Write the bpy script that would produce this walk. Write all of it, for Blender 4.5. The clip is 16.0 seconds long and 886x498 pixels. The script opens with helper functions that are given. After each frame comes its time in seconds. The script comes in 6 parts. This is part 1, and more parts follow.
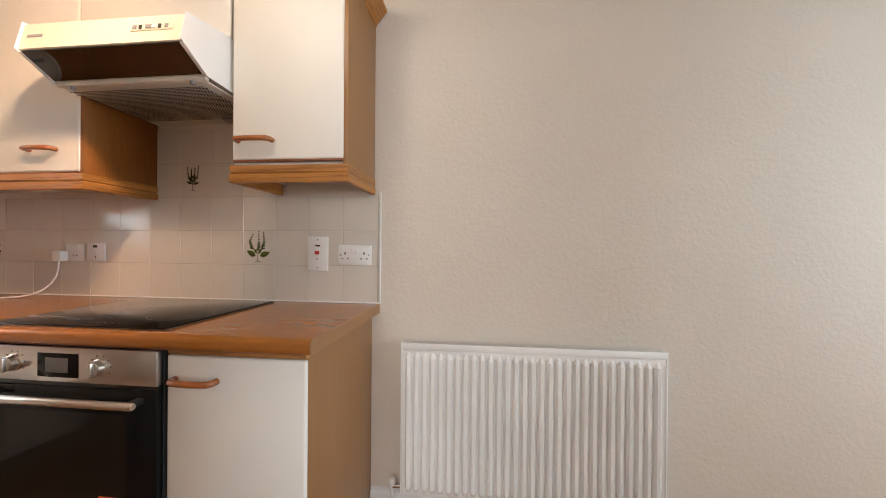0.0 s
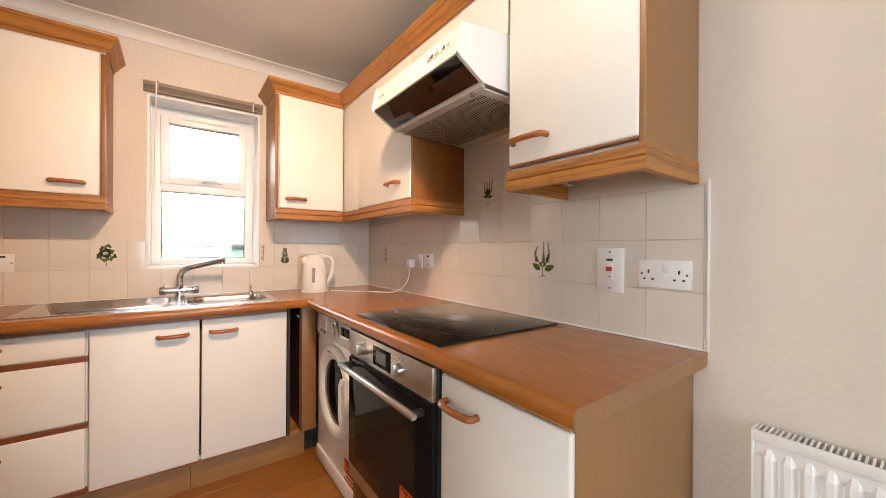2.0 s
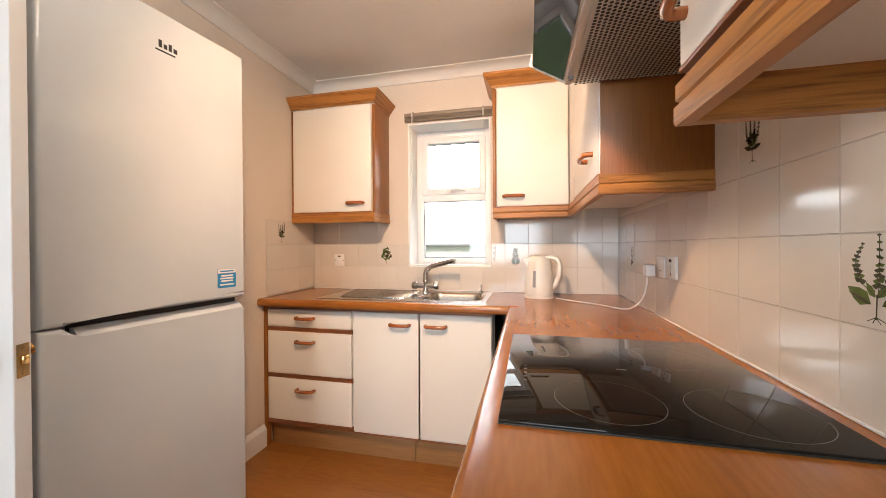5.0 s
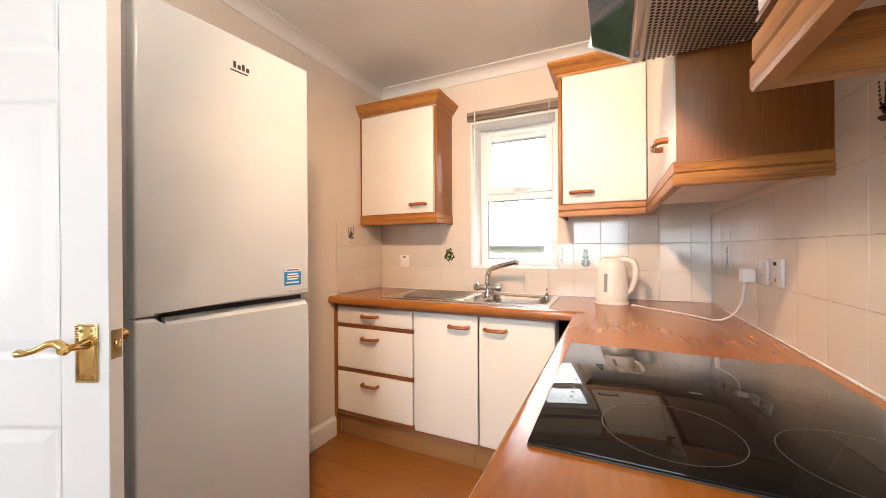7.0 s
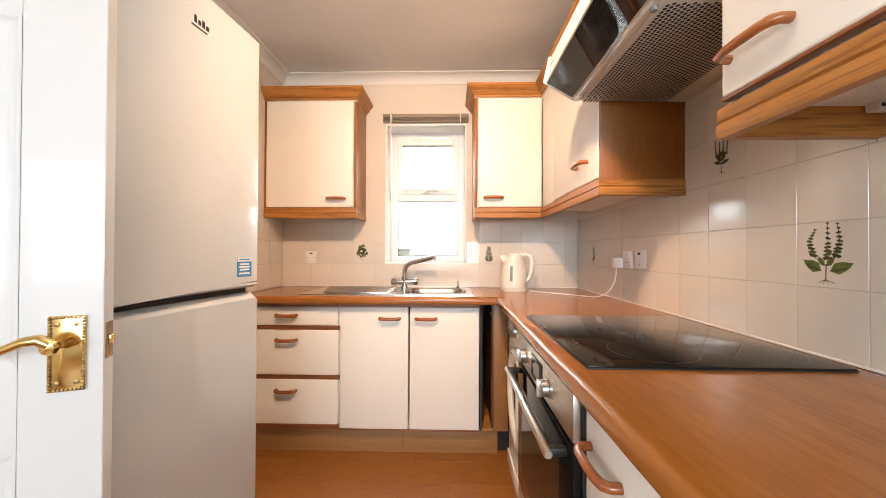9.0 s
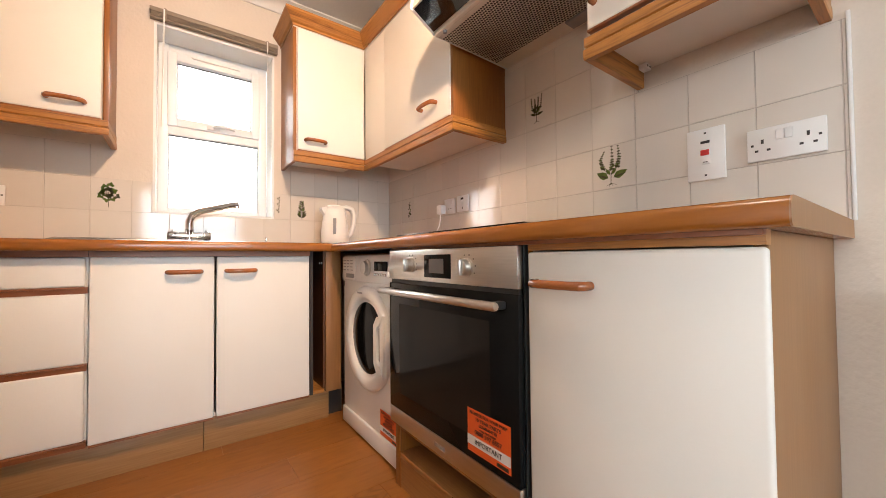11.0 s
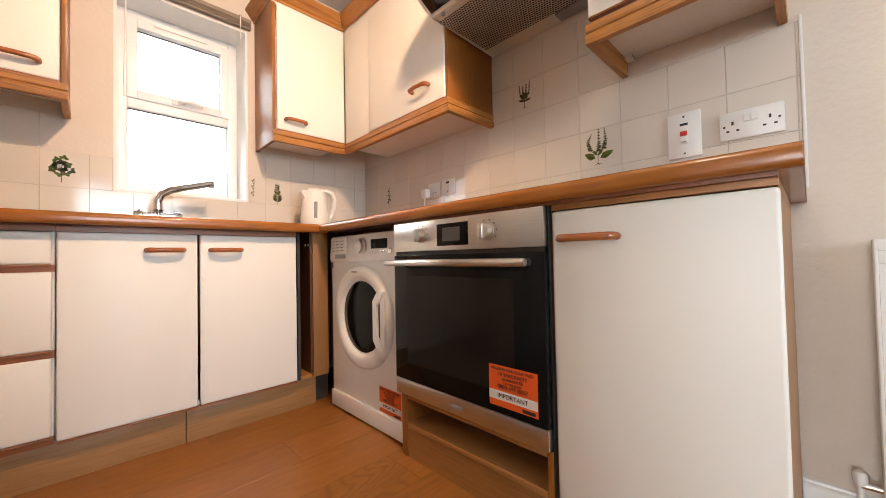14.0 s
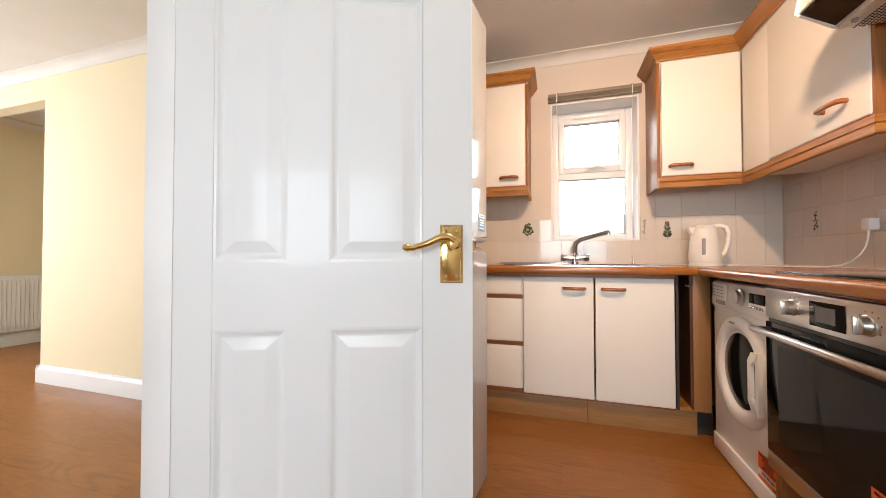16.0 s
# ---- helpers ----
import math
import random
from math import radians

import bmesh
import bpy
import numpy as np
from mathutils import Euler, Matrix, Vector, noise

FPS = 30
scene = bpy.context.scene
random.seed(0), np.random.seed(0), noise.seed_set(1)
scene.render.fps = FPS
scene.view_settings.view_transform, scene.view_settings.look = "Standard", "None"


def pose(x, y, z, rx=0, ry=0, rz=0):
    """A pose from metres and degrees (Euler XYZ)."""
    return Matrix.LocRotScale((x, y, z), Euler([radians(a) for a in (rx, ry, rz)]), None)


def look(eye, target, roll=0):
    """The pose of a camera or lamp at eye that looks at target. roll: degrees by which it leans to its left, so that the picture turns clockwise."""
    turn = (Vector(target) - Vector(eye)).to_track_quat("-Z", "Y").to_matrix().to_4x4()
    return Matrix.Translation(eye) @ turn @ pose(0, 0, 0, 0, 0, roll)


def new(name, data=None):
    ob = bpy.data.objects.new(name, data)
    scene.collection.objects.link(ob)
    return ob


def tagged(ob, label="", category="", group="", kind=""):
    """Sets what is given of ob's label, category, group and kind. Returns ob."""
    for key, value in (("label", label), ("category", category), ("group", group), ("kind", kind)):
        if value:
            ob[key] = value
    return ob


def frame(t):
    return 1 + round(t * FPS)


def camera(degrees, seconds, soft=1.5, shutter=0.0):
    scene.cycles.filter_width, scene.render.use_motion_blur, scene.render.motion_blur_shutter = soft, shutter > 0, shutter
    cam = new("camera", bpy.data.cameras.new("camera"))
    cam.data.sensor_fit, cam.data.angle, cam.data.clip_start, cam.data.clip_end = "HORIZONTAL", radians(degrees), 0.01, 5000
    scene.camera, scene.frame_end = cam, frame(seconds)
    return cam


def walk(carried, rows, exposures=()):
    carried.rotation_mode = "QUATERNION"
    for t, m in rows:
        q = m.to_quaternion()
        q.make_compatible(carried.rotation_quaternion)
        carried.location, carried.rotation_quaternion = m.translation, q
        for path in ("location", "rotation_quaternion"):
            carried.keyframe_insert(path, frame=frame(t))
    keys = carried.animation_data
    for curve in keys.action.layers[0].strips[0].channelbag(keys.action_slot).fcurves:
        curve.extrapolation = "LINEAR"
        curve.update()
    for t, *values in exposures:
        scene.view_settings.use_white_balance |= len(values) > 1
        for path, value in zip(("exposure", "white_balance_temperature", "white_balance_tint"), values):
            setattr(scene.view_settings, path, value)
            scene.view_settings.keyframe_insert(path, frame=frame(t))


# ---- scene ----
PLAN = 0.93  # one unit of the floor plan, in metres
cam = camera(101.8, 16.0, soft=0.8)
PATH = [
    (0, (0.1489, -0.1164, 1.2186), (-0.0698, 1.8716, 1.2111), 0.49),
    (0.5, (0.1466, -0.0537, 1.2241), (-0.521, 1.8316, 1.229), 0.41),
    (1, (0.1388, 0.0315, 1.2393), (-0.9354, 1.7185, 1.245), 0.27),
    (1.5, (0.1006, 0.1393, 1.2473), (-1.2621, 1.6031, 1.2476), 0.26),
    (2, (0.0705, 0.2443, 1.2594), (-1.5403, 1.4297, 1.2578), 0.37),
    (2.5, (0.0606, 0.3651, 1.2515), (-1.7186, 1.2785, 1.2501), 0.17),
    (3, (0.0531, 0.5145, 1.2682), (-1.8596, 1.0987, 1.2568), -0.09),
    (3.5, (0.0208, 0.6117, 1.2666), (-1.9576, 0.9042, 1.259), -0.05),
    (4, (-0.0428, 0.7277, 1.274), (-2.0425, 0.7547, 1.2591), -0.23),
    (6.5, (-0.2845, 1.1218, 1.2695), (-2.098, 0.2786, 1.2678), -0.28),
    (7, (-0.2519, 1.0272, 1.2688), (-2.0616, 0.1757, 1.2658), -0.36),
    (7.5, (-0.1887, 0.9227, 1.2878), (-2.0293, 0.1404, 1.2805), -0.39),
    (8, (-0.1109, 0.8388, 1.2752), (-2.0176, 0.2352, 1.2847), -0.07),
    (8.5, (-0.0428, 0.7314, 1.2441), (-2.011, 0.3763, 1.258), 0.17),
    (9, (-0.017, 0.5987, 1.2121), (-2.0162, 0.5463, 1.232), 0.21),
    (9.5, (-0.0682, 0.4488, 1.1378), (-2.0489, 0.7243, 1.1629), 0.32),
    (10, (-0.1081, 0.342, 1.0591), (-2.0069, 0.9695, 1.0887), -0.01),
    (10.2, (-0.1321, 0.3037, 1.0184), (-1.9778, 1.0732, 1.0561), -0.08),
    (12.3, (-0.354, 0.1035, 0.6823), (-1.6981, 1.584, 0.725), -1.17),
    (12.5, (-0.3758, 0.091, 0.6566), (-1.703, 1.5863, 0.7052), -1.21),
    (13, (-0.4258, 0.0799, 0.6213), (-1.7293, 1.5961, 0.6691), -1.28),
    (13.5, (-0.4112, 0.0579, 0.6768), (-1.7167, 1.5723, 0.7249), -1.25),
    (14, (-0.3305, 0.0059, 0.7662), (-1.7565, 1.4074, 0.812), -1.18),
    (14.5, (-0.2005, -0.0069, 0.85), (-1.8704, 1.0929, 0.8946), -0.99),
    (15, (-0.0971, 0.0282, 0.9334), (-2.0312, 0.5358, 0.9741), -0.74),
    (15.5, (0.0259, 0.0839, 0.9887), (-1.973, 0.024, 1.0185), -0.37),
    (16, (0.1614, 0.1232, 1.0179), (-1.7465, -0.4756, 1.0541), -0.04),
]


def plan(p):
    """A place of the floor plan, in metres."""
    return Vector(p) * PLAN


walk(cam, [(t, look(plan(eye), plan(target), roll)) for t, eye, target, roll in PATH],
     exposures=[(0.0, -0.20), (0.5, 0.0), (1.0, 0.15), (1.5, 0.15), (2.5, 0.03), (3.5, 0.0), (4.2, 0.06), (7.0, 0.38), (8.5, 0.40), (10.0, 0.22), (13.0, 0.3), (14.5, 0.18), (16.0, 0.03)])

# ---- light ----
def lamp(name, kind, place, energy, colour, target=None, **more):
    data = bpy.data.lights.new(name, kind)
    data.energy, data.color = energy, colour
    if kind == "AREA":
        data.shape, data.size, data.size_y = "RECTANGLE", more["size"] * PLAN, more["size_y"] * PLAN
    elif kind == "SUN":
        data.angle = radians(more["angle"])
    else:
        data.shadow_soft_size = more["radius"] * PLAN
    ob = new(name, data)
    ob.matrix_world = look(plan(place), plan(target)) if target else Matrix.Translation(plan(place))
    return ob


world = bpy.data.worlds.new("world")
scene.world = world
world.use_nodes = True
sky = world.node_tree.nodes.new("ShaderNodeTexSky")
sky.sky_type, sky.sun_disc = "NISHITA", False
sky.sun_elevation, sky.sun_rotation = radians(37), radians(32)
sky.air_density, sky.dust_density = 1.2, 3.0
world.node_tree.links.new(sky.outputs[0], world.node_tree.nodes["Background"].inputs[0])
world.node_tree.nodes["Background"].inputs[1].default_value = 0.15
lamp("sun", "SUN", (5, 8, 7), 5, (1, 0.95, 0.88), (0, 0, 0), angle=12)
# unseen ceiling lamp: a bulb for fill and a spot towards the window wall
lamp("ceiling_bulb", "POINT", (-0.66, 0.50, 2.40), 12, (1, 0.83, 0.67), radius=0.09)
spot = lamp("ceiling_spot", "SPOT", (-0.66, 0.50, 2.40), 108, (1, 0.63, 0.38), (-2.6, 0.55, 0.95), radius=0.05)
spot.data.spot_size, spot.data.spot_blend = radians(116), 0.9
east = lamp("east_daylight", "AREA", (3.52, 0.35, 1.5), 48, (0.78, 0.90, 1.0), (0, 0.2, 1.1), size=1.75, size_y=1.2)
east.data.spread = radians(142)
# added fill from the south that brightens the cooker run
lamp("south_fill", "AREA", (0.15, -5.70, 1.45), 115, (0.90, 0.93, 0.96), (0.0, 0, 1.1), size=1.9, size_y=1.4)
lamp("lounge_daylight", "AREA", (3.52, -3.2, 1.5), 40, (0.86, 0.93, 1.0), (0, -2.6, 1.2), size=2.2, size_y=1.4)


# ---- materials ----
def surface(name, colour, rough=0.5, metal=0.0, second=None, scale=6.0, stretch=(1, 1, 1), detail=4.0, grain=0.0, grain_scale=60.0,
            bump=0.0, bump_scale=80.0, per_object=0.0, coat=0.0, spec=0.5, rough_var=0.0):
    """A paint, laminate, metal or plastic: two colours mixed by broad noise, fine grain, relief and a change from piece to piece."""
    m = bpy.data.materials.new(name)
    m.use_nodes = True
    n, l = m.node_tree.nodes, m.node_tree.links
    p = n["Principled BSDF"]
    p.inputs["Roughness"].default_value, p.inputs["Metallic"].default_value = rough, metal
    p.inputs["Coat Weight"].default_value, p.inputs["Specular IOR Level"].default_value = coat, spec
    co = n.new("ShaderNodeTexCoord")
    mp = n.new("ShaderNodeMapping")
    mp.inputs["Scale"].default_value = stretch
    l.new(co.outputs["Object"], mp.inputs[0])

    def noise_tex(sc, det):
        t = n.new("ShaderNodeTexNoise")
        t.inputs["Scale"].default_value, t.inputs["Detail"].default_value = sc, det
        l.new(mp.outputs[0], t.inputs["Vector"])
        return t.outputs["Fac"]

    def mix(kind, fac, a, b):
        t = n.new("ShaderNodeMix")
        t.data_type, t.blend_type = "RGBA", kind
        for sock, v in ((t.inputs[0], fac), (t.inputs[6], a), (t.inputs[7], b)):
            if isinstance(v, (int, float)):
                sock.default_value = v
            elif isinstance(v, tuple):
                sock.default_value = (*v, 1)
            else:
                l.new(v, sock)
        return t.outputs[2]

    second = second or tuple(c * 0.93 for c in colour)
    ramp = n.new("ShaderNodeMapRange")
    ramp.inputs[1].default_value, ramp.inputs[2].default_value = 0.35, 0.65
    l.new(noise_tex(scale, detail), ramp.inputs[0])
    out = mix("MIX", ramp.outputs[0], colour, second)
    if grain:
        g = n.new("ShaderNodeMapRange")
        g.inputs[1].default_value, g.inputs[2].default_value = 0.3, 0.7
        g.inputs[3].default_value, g.inputs[4].default_value = 1 - grain, 1 + grain
        l.new(noise_tex(grain_scale, 5), g.inputs[0])
        sc = n.new("ShaderNodeVectorMath")
        sc.operation = "SCALE"
        l.new(out, sc.inputs[0]), l.new(g.outputs[0], sc.inputs["Scale"])
        out = sc.outputs[0]
    if per_object:
        oi = n.new("ShaderNodeObjectInfo")
        g = n.new("ShaderNodeMapRange")
        g.inputs[3].default_value, g.inputs[4].default_value = 1 - per_object, 1 + per_object
        l.new(oi.outputs["Random"], g.inputs[0])
        sc = n.new("ShaderNodeVectorMath")
        sc.operation = "SCALE"
        l.new(out, sc.inputs[0]), l.new(g.outputs[0], sc.inputs["Scale"])
        out = sc.outputs[0]
    l.new(out, p.inputs["Base Color"])
    if rough_var:
        g = n.new("ShaderNodeMapRange")
        g.inputs[3].default_value, g.inputs[4].default_value = rough - rough_var, rough + rough_var
        l.new(noise_tex(scale * 2.3, 3), g.inputs[0])
        l.new(g.outputs[0], p.inputs["Roughness"])
    if bump:
        b = n.new("ShaderNodeBump")
        b.inputs["Strength"].default_value, b.inputs["Distance"].default_value = bump, 0.004
        l.new(noise_tex(bump_scale, 3), b.inputs["Height"])
        l.new(b.outputs[0], p.inputs["Normal"])
    return m


def timber(name, light, dark, axis="x", rings=9.0, fine=1.0, rough=0.4, knots=False, per_object=0.0, contrast=0.5, span=(0.45, 0.95), along=0.09, coat=0.0, bump=0.08, pore=0.75):
    """Wood whose grain runs along one axis: long stretched bands, fine pores and, on floors, knots and arches."""
    m = bpy.data.materials.new(name)
    m.use_nodes = True
    n, l = m.node_tree.nodes, m.node_tree.links
    p = n["Principled BSDF"]
    p.inputs["Roughness"].default_value, p.inputs["Coat Weight"].default_value = rough, coat
    co, mp = n.new("ShaderNodeTexCoord"), n.new("ShaderNodeMapping")
    mp.inputs["Scale"].default_value = tuple(along if a == axis else 1.0 for a in "xyz")
    l.new(co.outputs["Object"], mp.inputs[0])
    vec = mp.outputs[0]
    oi = n.new("ShaderNodeObjectInfo")
    if per_object:
        add = n.new("ShaderNodeVectorMath")
        cmb = n.new("ShaderNodeCombineXYZ")
        mul = n.new("ShaderNodeMath")
        mul.operation, mul.inputs[1].default_value = "MULTIPLY", 37.0
        l.new(oi.outputs["Random"], mul.inputs[0])
        for i in range(3):
            l.new(mul.outputs[0], cmb.inputs[i])
        l.new(vec, add.inputs[0]), l.new(cmb.outputs[0], add.inputs[1])
        vec = add.outputs[0]

    def noise_tex(sc, det, dist=0.0):
        t = n.new("ShaderNodeTexNoise")
        t.inputs["Scale"].default_value, t.inputs["Detail"].default_value, t.inputs["Distortion"].default_value = sc, det, dist
        l.new(vec, t.inputs["Vector"])
        return t.outputs["Fac"]

    def calc(op, a, b):
        t = n.new("ShaderNodeMath")
        t.operation = op
        for i, v in enumerate((a, b)):
            if isinstance(v, (int, float)):
                t.inputs[i].default_value = v
            else:
                l.new(v, t.inputs[i])
        return t.outputs[0]

    broad = noise_tex(2.4, 2, 0.4)
    bands = calc("FRACT", calc("MULTIPLY", broad, rings), 0)
    tri = calc("ABSOLUTE", calc("SUBTRACT", bands, 0.5), 0)
    pores = noise_tex(85 * fine, 4)
    blotch = noise_tex(5.0, 3)
    v = calc("ADD", calc("MULTIPLY", tri, contrast), calc("ADD", calc("MULTIPLY", pores, pore), calc("MULTIPLY", blotch, 0.45)))
    ramp = n.new("ShaderNodeValToRGB")
    ramp.color_ramp.elements[0].position, ramp.color_ramp.elements[1].position = span
    ramp.color_ramp.elements[0].color, ramp.color_ramp.elements[1].color = (*dark, 1), (*light, 1)
    l.new(v, ramp.inputs[0])
    out = ramp.outputs[0]
    if knots:
        vo = n.new("ShaderNodeTexVoronoi")
        mk = n.new("ShaderNodeMapping")
        mk.inputs["Scale"].default_value = tuple(0.55 if a == axis else 1.3 for a in "xyz")
        l.new(co.outputs["Object"], mk.inputs[0]), l.new(mk.outputs[0], vo.inputs["Vector"])
        vo.inputs["Scale"].default_value = 2.1
        g = n.new("ShaderNodeMapRange")
        g.inputs[1].default_value, g.inputs[2].default_value = 0.03, 0.13
        g.inputs[3].default_value, g.inputs[4].default_value = 0.42, 1.0
        l.new(vo.outputs["Distance"], g.inputs[0])
        sc = n.new("ShaderNodeVectorMath")
        sc.operation = "SCALE"
        l.new(out, sc.inputs[0]), l.new(g.outputs[0], sc.inputs["Scale"])
        out = sc.outputs[0]
    if knots:                  # arched heartwood grain, here and there
        arch = calc("ABSOLUTE", calc("SUBTRACT", calc("FRACT", calc("MULTIPLY", noise_tex(4.2, 1, 0.6), 26.0), 0), 0.5), 0)
        line, where = n.new("ShaderNodeMapRange"), n.new("ShaderNodeMapRange")
        line.inputs[1].default_value, line.inputs[2].default_value, line.inputs[3].default_value, line.inputs[4].default_value = 0.0, 0.3, 1.0, 0.0
        where.inputs[1].default_value, where.inputs[2].default_value = 0.52, 0.64
        l.new(arch, line.inputs[0]), l.new(noise_tex(3.1, 1), where.inputs[0])
        shade = calc("SUBTRACT", 1.0, calc("MULTIPLY", calc("MULTIPLY", line.outputs[0], where.outputs[0]), 0.26))
        sc = n.new("ShaderNodeVectorMath")
        sc.operation = "SCALE"
        l.new(out, sc.inputs[0]), l.new(shade, sc.inputs["Scale"])
        out = sc.outputs[0]
    if per_object:
        g = n.new("ShaderNodeMapRange")
        g.inputs[3].default_value, g.inputs[4].default_value = 1 - per_object, 1 + per_object
        l.new(oi.outputs["Random"], g.inputs[0])
        sc = n.new("ShaderNodeVectorMath")
        sc.operation = "SCALE"
        l.new(out, sc.inputs[0]), l.new(g.outputs[0], sc.inputs["Scale"])
        out = sc.outputs[0]
    l.new(out, p.inputs["Base Color"])
    b = n.new("ShaderNodeBump")
    b.inputs["Strength"].default_value, b.inputs["Distance"].default_value = bump, 0.002
    l.new(v, b.inputs["Height"]), l.new(b.outputs[0], p.inputs["Normal"])
    return m


def glass(name, tint=(1, 1, 1), rough=0.0):
    m = bpy.data.materials.new(name)
    m.use_nodes = True
    p = m.node_tree.nodes["Principled BSDF"]
    p.inputs["Base Color"].default_value, p.inputs["Roughness"].default_value = (*tint, 1), rough
    p.inputs["Transmission Weight"].default_value, p.inputs["IOR"].default_value = 1.0, 1.45
    return m


def glowing(name, colour, strength):
    m = bpy.data.materials.new(name)
    m.use_nodes = True
    p = m.node_tree.nodes["Principled BSDF"]
    p.inputs["Base Color"].default_value = (*colour, 1)
    p.inputs["Emission Color"].default_value, p.inputs["Emission Strength"].default_value = (*colour, 1), strength
    return m


PAINT = surface("cream_wall_paint", (0.68, 0.61, 0.535), 0.72, second=(0.65, 0.58, 0.505), scale=1.6, bump=0.5, bump_scale=62, grain=0.015, grain_scale=140)
YELLOW = surface("pale_yellow_paint", (0.82, 0.72, 0.50), 0.75, second=(0.80, 0.70, 0.48), scale=1.5, bump=0.15, bump_scale=70)
WHITE_PAINT = surface("white_gloss_paint", (0.76, 0.77, 0.775), 0.42, second=(0.74, 0.745, 0.745), scale=3, bump=0.06, bump_scale=30, coat=0.2)
CEILING_PAINT = surface("white_ceiling_paint", (0.75, 0.725, 0.69), 0.85, second=(0.715, 0.69, 0.655), scale=2.5, bump=0.25, bump_scale=40)
REVEAL = surface("white_reveal_paint", (0.84, 0.84, 0.83), 0.5, scale=5, bump=0.1)
TILE = surface("glazed_cream_tile", (0.67, 0.615, 0.55), 0.10, second=(0.64, 0.585, 0.52), scale=4, per_object=0.03, bump=0.02, bump_scale=9)
GROUT = surface("pale_grout", (0.44, 0.385, 0.33), 0.85, second=(0.54, 0.49, 0.43), scale=5, bump=0.2, bump_scale=150)
GROUT_PALE = surface("cream_grout", (0.56, 0.505, 0.445), 0.85, second=(0.53, 0.475, 0.415), scale=5, bump=0.2, bump_scale=150)
LAMINATE = surface("cream_laminate", (0.80, 0.775, 0.725), 0.44, second=(0.78, 0.755, 0.705), scale=3, bump=0.05, bump_scale=160, rough_var=0.05)
CARCASS = surface("white_carcass", (0.80, 0.77, 0.72), 0.45, scale=4)
OAK_V = timber("oak_veneer_upright", (0.34, 0.128, 0.021), (0.215, 0.072, 0.010), "z", rings=7, contrast=0.15, span=(0.42, 0.95), along=0.03, fine=3.0)
OAK_X = timber("oak_moulding_along_x", (0.42, 0.178, 0.040), (0.13, 0.042, 0.009), "x", rings=34, contrast=0.75, span=(0.50, 1.0), along=0.05, fine=3.0, pore=1.1)
OAK_Y = timber("oak_moulding_along_y", (0.42, 0.178, 0.040), (0.13, 0.042, 0.009), "y", rings=34, contrast=0.75, span=(0.50, 1.0), along=0.05, fine=3.0, pore=1.1)
OAK_PLINTH = timber("pale_oak_plinth", (0.41, 0.225, 0.095), (0.28, 0.145, 0.055), "y", rings=8, contrast=0.3, along=0.04, fine=1.8)
OAK_PALE = timber("pale_oak_end", (0.32, 0.160, 0.060), (0.265, 0.128, 0.046), "z", rings=6, contrast=0.12, along=0.04, fine=1.4)
WORKTOP = timber("worktop_laminate", (0.43, 0.158, 0.028), (0.25, 0.080, 0.013), "x", rings=11, contrast=0.24, rough=0.20, bump=0.10, along=0.14, fine=1.15, span=(0.30, 0.98), pore=0.62)
WORKTOP_Y = timber("worktop_laminate_y", (0.43, 0.158, 0.028), (0.25, 0.080, 0.013), "y", rings=11, contrast=0.24, rough=0.20, bump=0.10, along=0.14, fine=1.15, span=(0.30, 0.98), pore=0.62)
OAK_BOARD = timber("plain_oak_board", (0.40, 0.195, 0.066), (0.27, 0.115, 0.034), "x", rings=5, contrast=0.15, span=(0.4, 0.95), along=0.05, fine=1.8)
# oak darkened to hold the shade inside the tray slot
OAK_SHADED = timber("shaded_brown_board", (0.12, 0.045, 0.013), (0.07, 0.025, 0.008), "z", rings=5, contrast=0.15, along=0.05)
HANDLE_WOOD = timber("varnished_red_wood", (0.40, 0.13, 0.035), (0.24, 0.065, 0.018), "x", rings=5, rough=0.22, coat=0.5)
RED_RAIL = timber("red_brown_edge", (0.28, 0.095, 0.03), (0.18, 0.055, 0.018), "y", rings=5, rough=0.4)
FLOOR_WOOD = timber("floor_plank_oak", (0.35, 0.140, 0.030), (0.20, 0.068, 0.012), "y", rings=4, contrast=0.12, span=(0.22, 1.05), along=0.2, fine=0.7, rough=0.36, knots=True, per_object=0.05)
STEEL = surface("brushed_steel", (0.62, 0.60, 0.57), 0.28, 1.0, scale=3, stretch=(0.05, 1, 1), grain=0.05, grain_scale=220)
CHROME = surface("chrome", (0.75, 0.75, 0.75), 0.08, 1.0, scale=8)
SINK_STEEL = surface("satin_sink_steel", (0.56, 0.54, 0.51), 0.2, 1.0, scale=6, rough_var=0.06)
BRASS = surface("polished_brass", (0.80, 0.58, 0.24), 0.16, 1.0, second=(0.62, 0.42, 0.15), scale=30, rough_var=0.06)
DULL_BRASS = surface("worn_brass", (0.42, 0.28, 0.12), 0.35, 1.0, second=(0.25, 0.16, 0.07), scale=40)
BLACK_GLASS = surface("black_glass", (0.010, 0.010, 0.010), 0.018, scale=3)
BLACK_GLASS.node_tree.nodes["Principled BSDF"].inputs["IOR"].default_value = 1.17
HOB_GLASS = surface("hob_ceramic_glass", (0.012, 0.011, 0.010), 0.015, scale=3)
HOB_GLASS.node_tree.nodes["Principled BSDF"].inputs["IOR"].default_value = 1.25
BLACK = surface("black_plastic", (0.02, 0.02, 0.02), 0.4, scale=10)
# near-black for small dark parts and for the shade inside recesses
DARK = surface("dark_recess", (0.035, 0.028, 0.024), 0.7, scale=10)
SMOKE = surface("smoked_visor", (0.012, 0.011, 0.010), 0.03, scale=3, spec=0.5)
SMOKE.node_tree.nodes["Principled BSDF"].inputs["IOR"].default_value = 1.52
WHITE_PLASTIC = surface("white_plastic", (0.80, 0.79, 0.77), 0.3, scale=6)
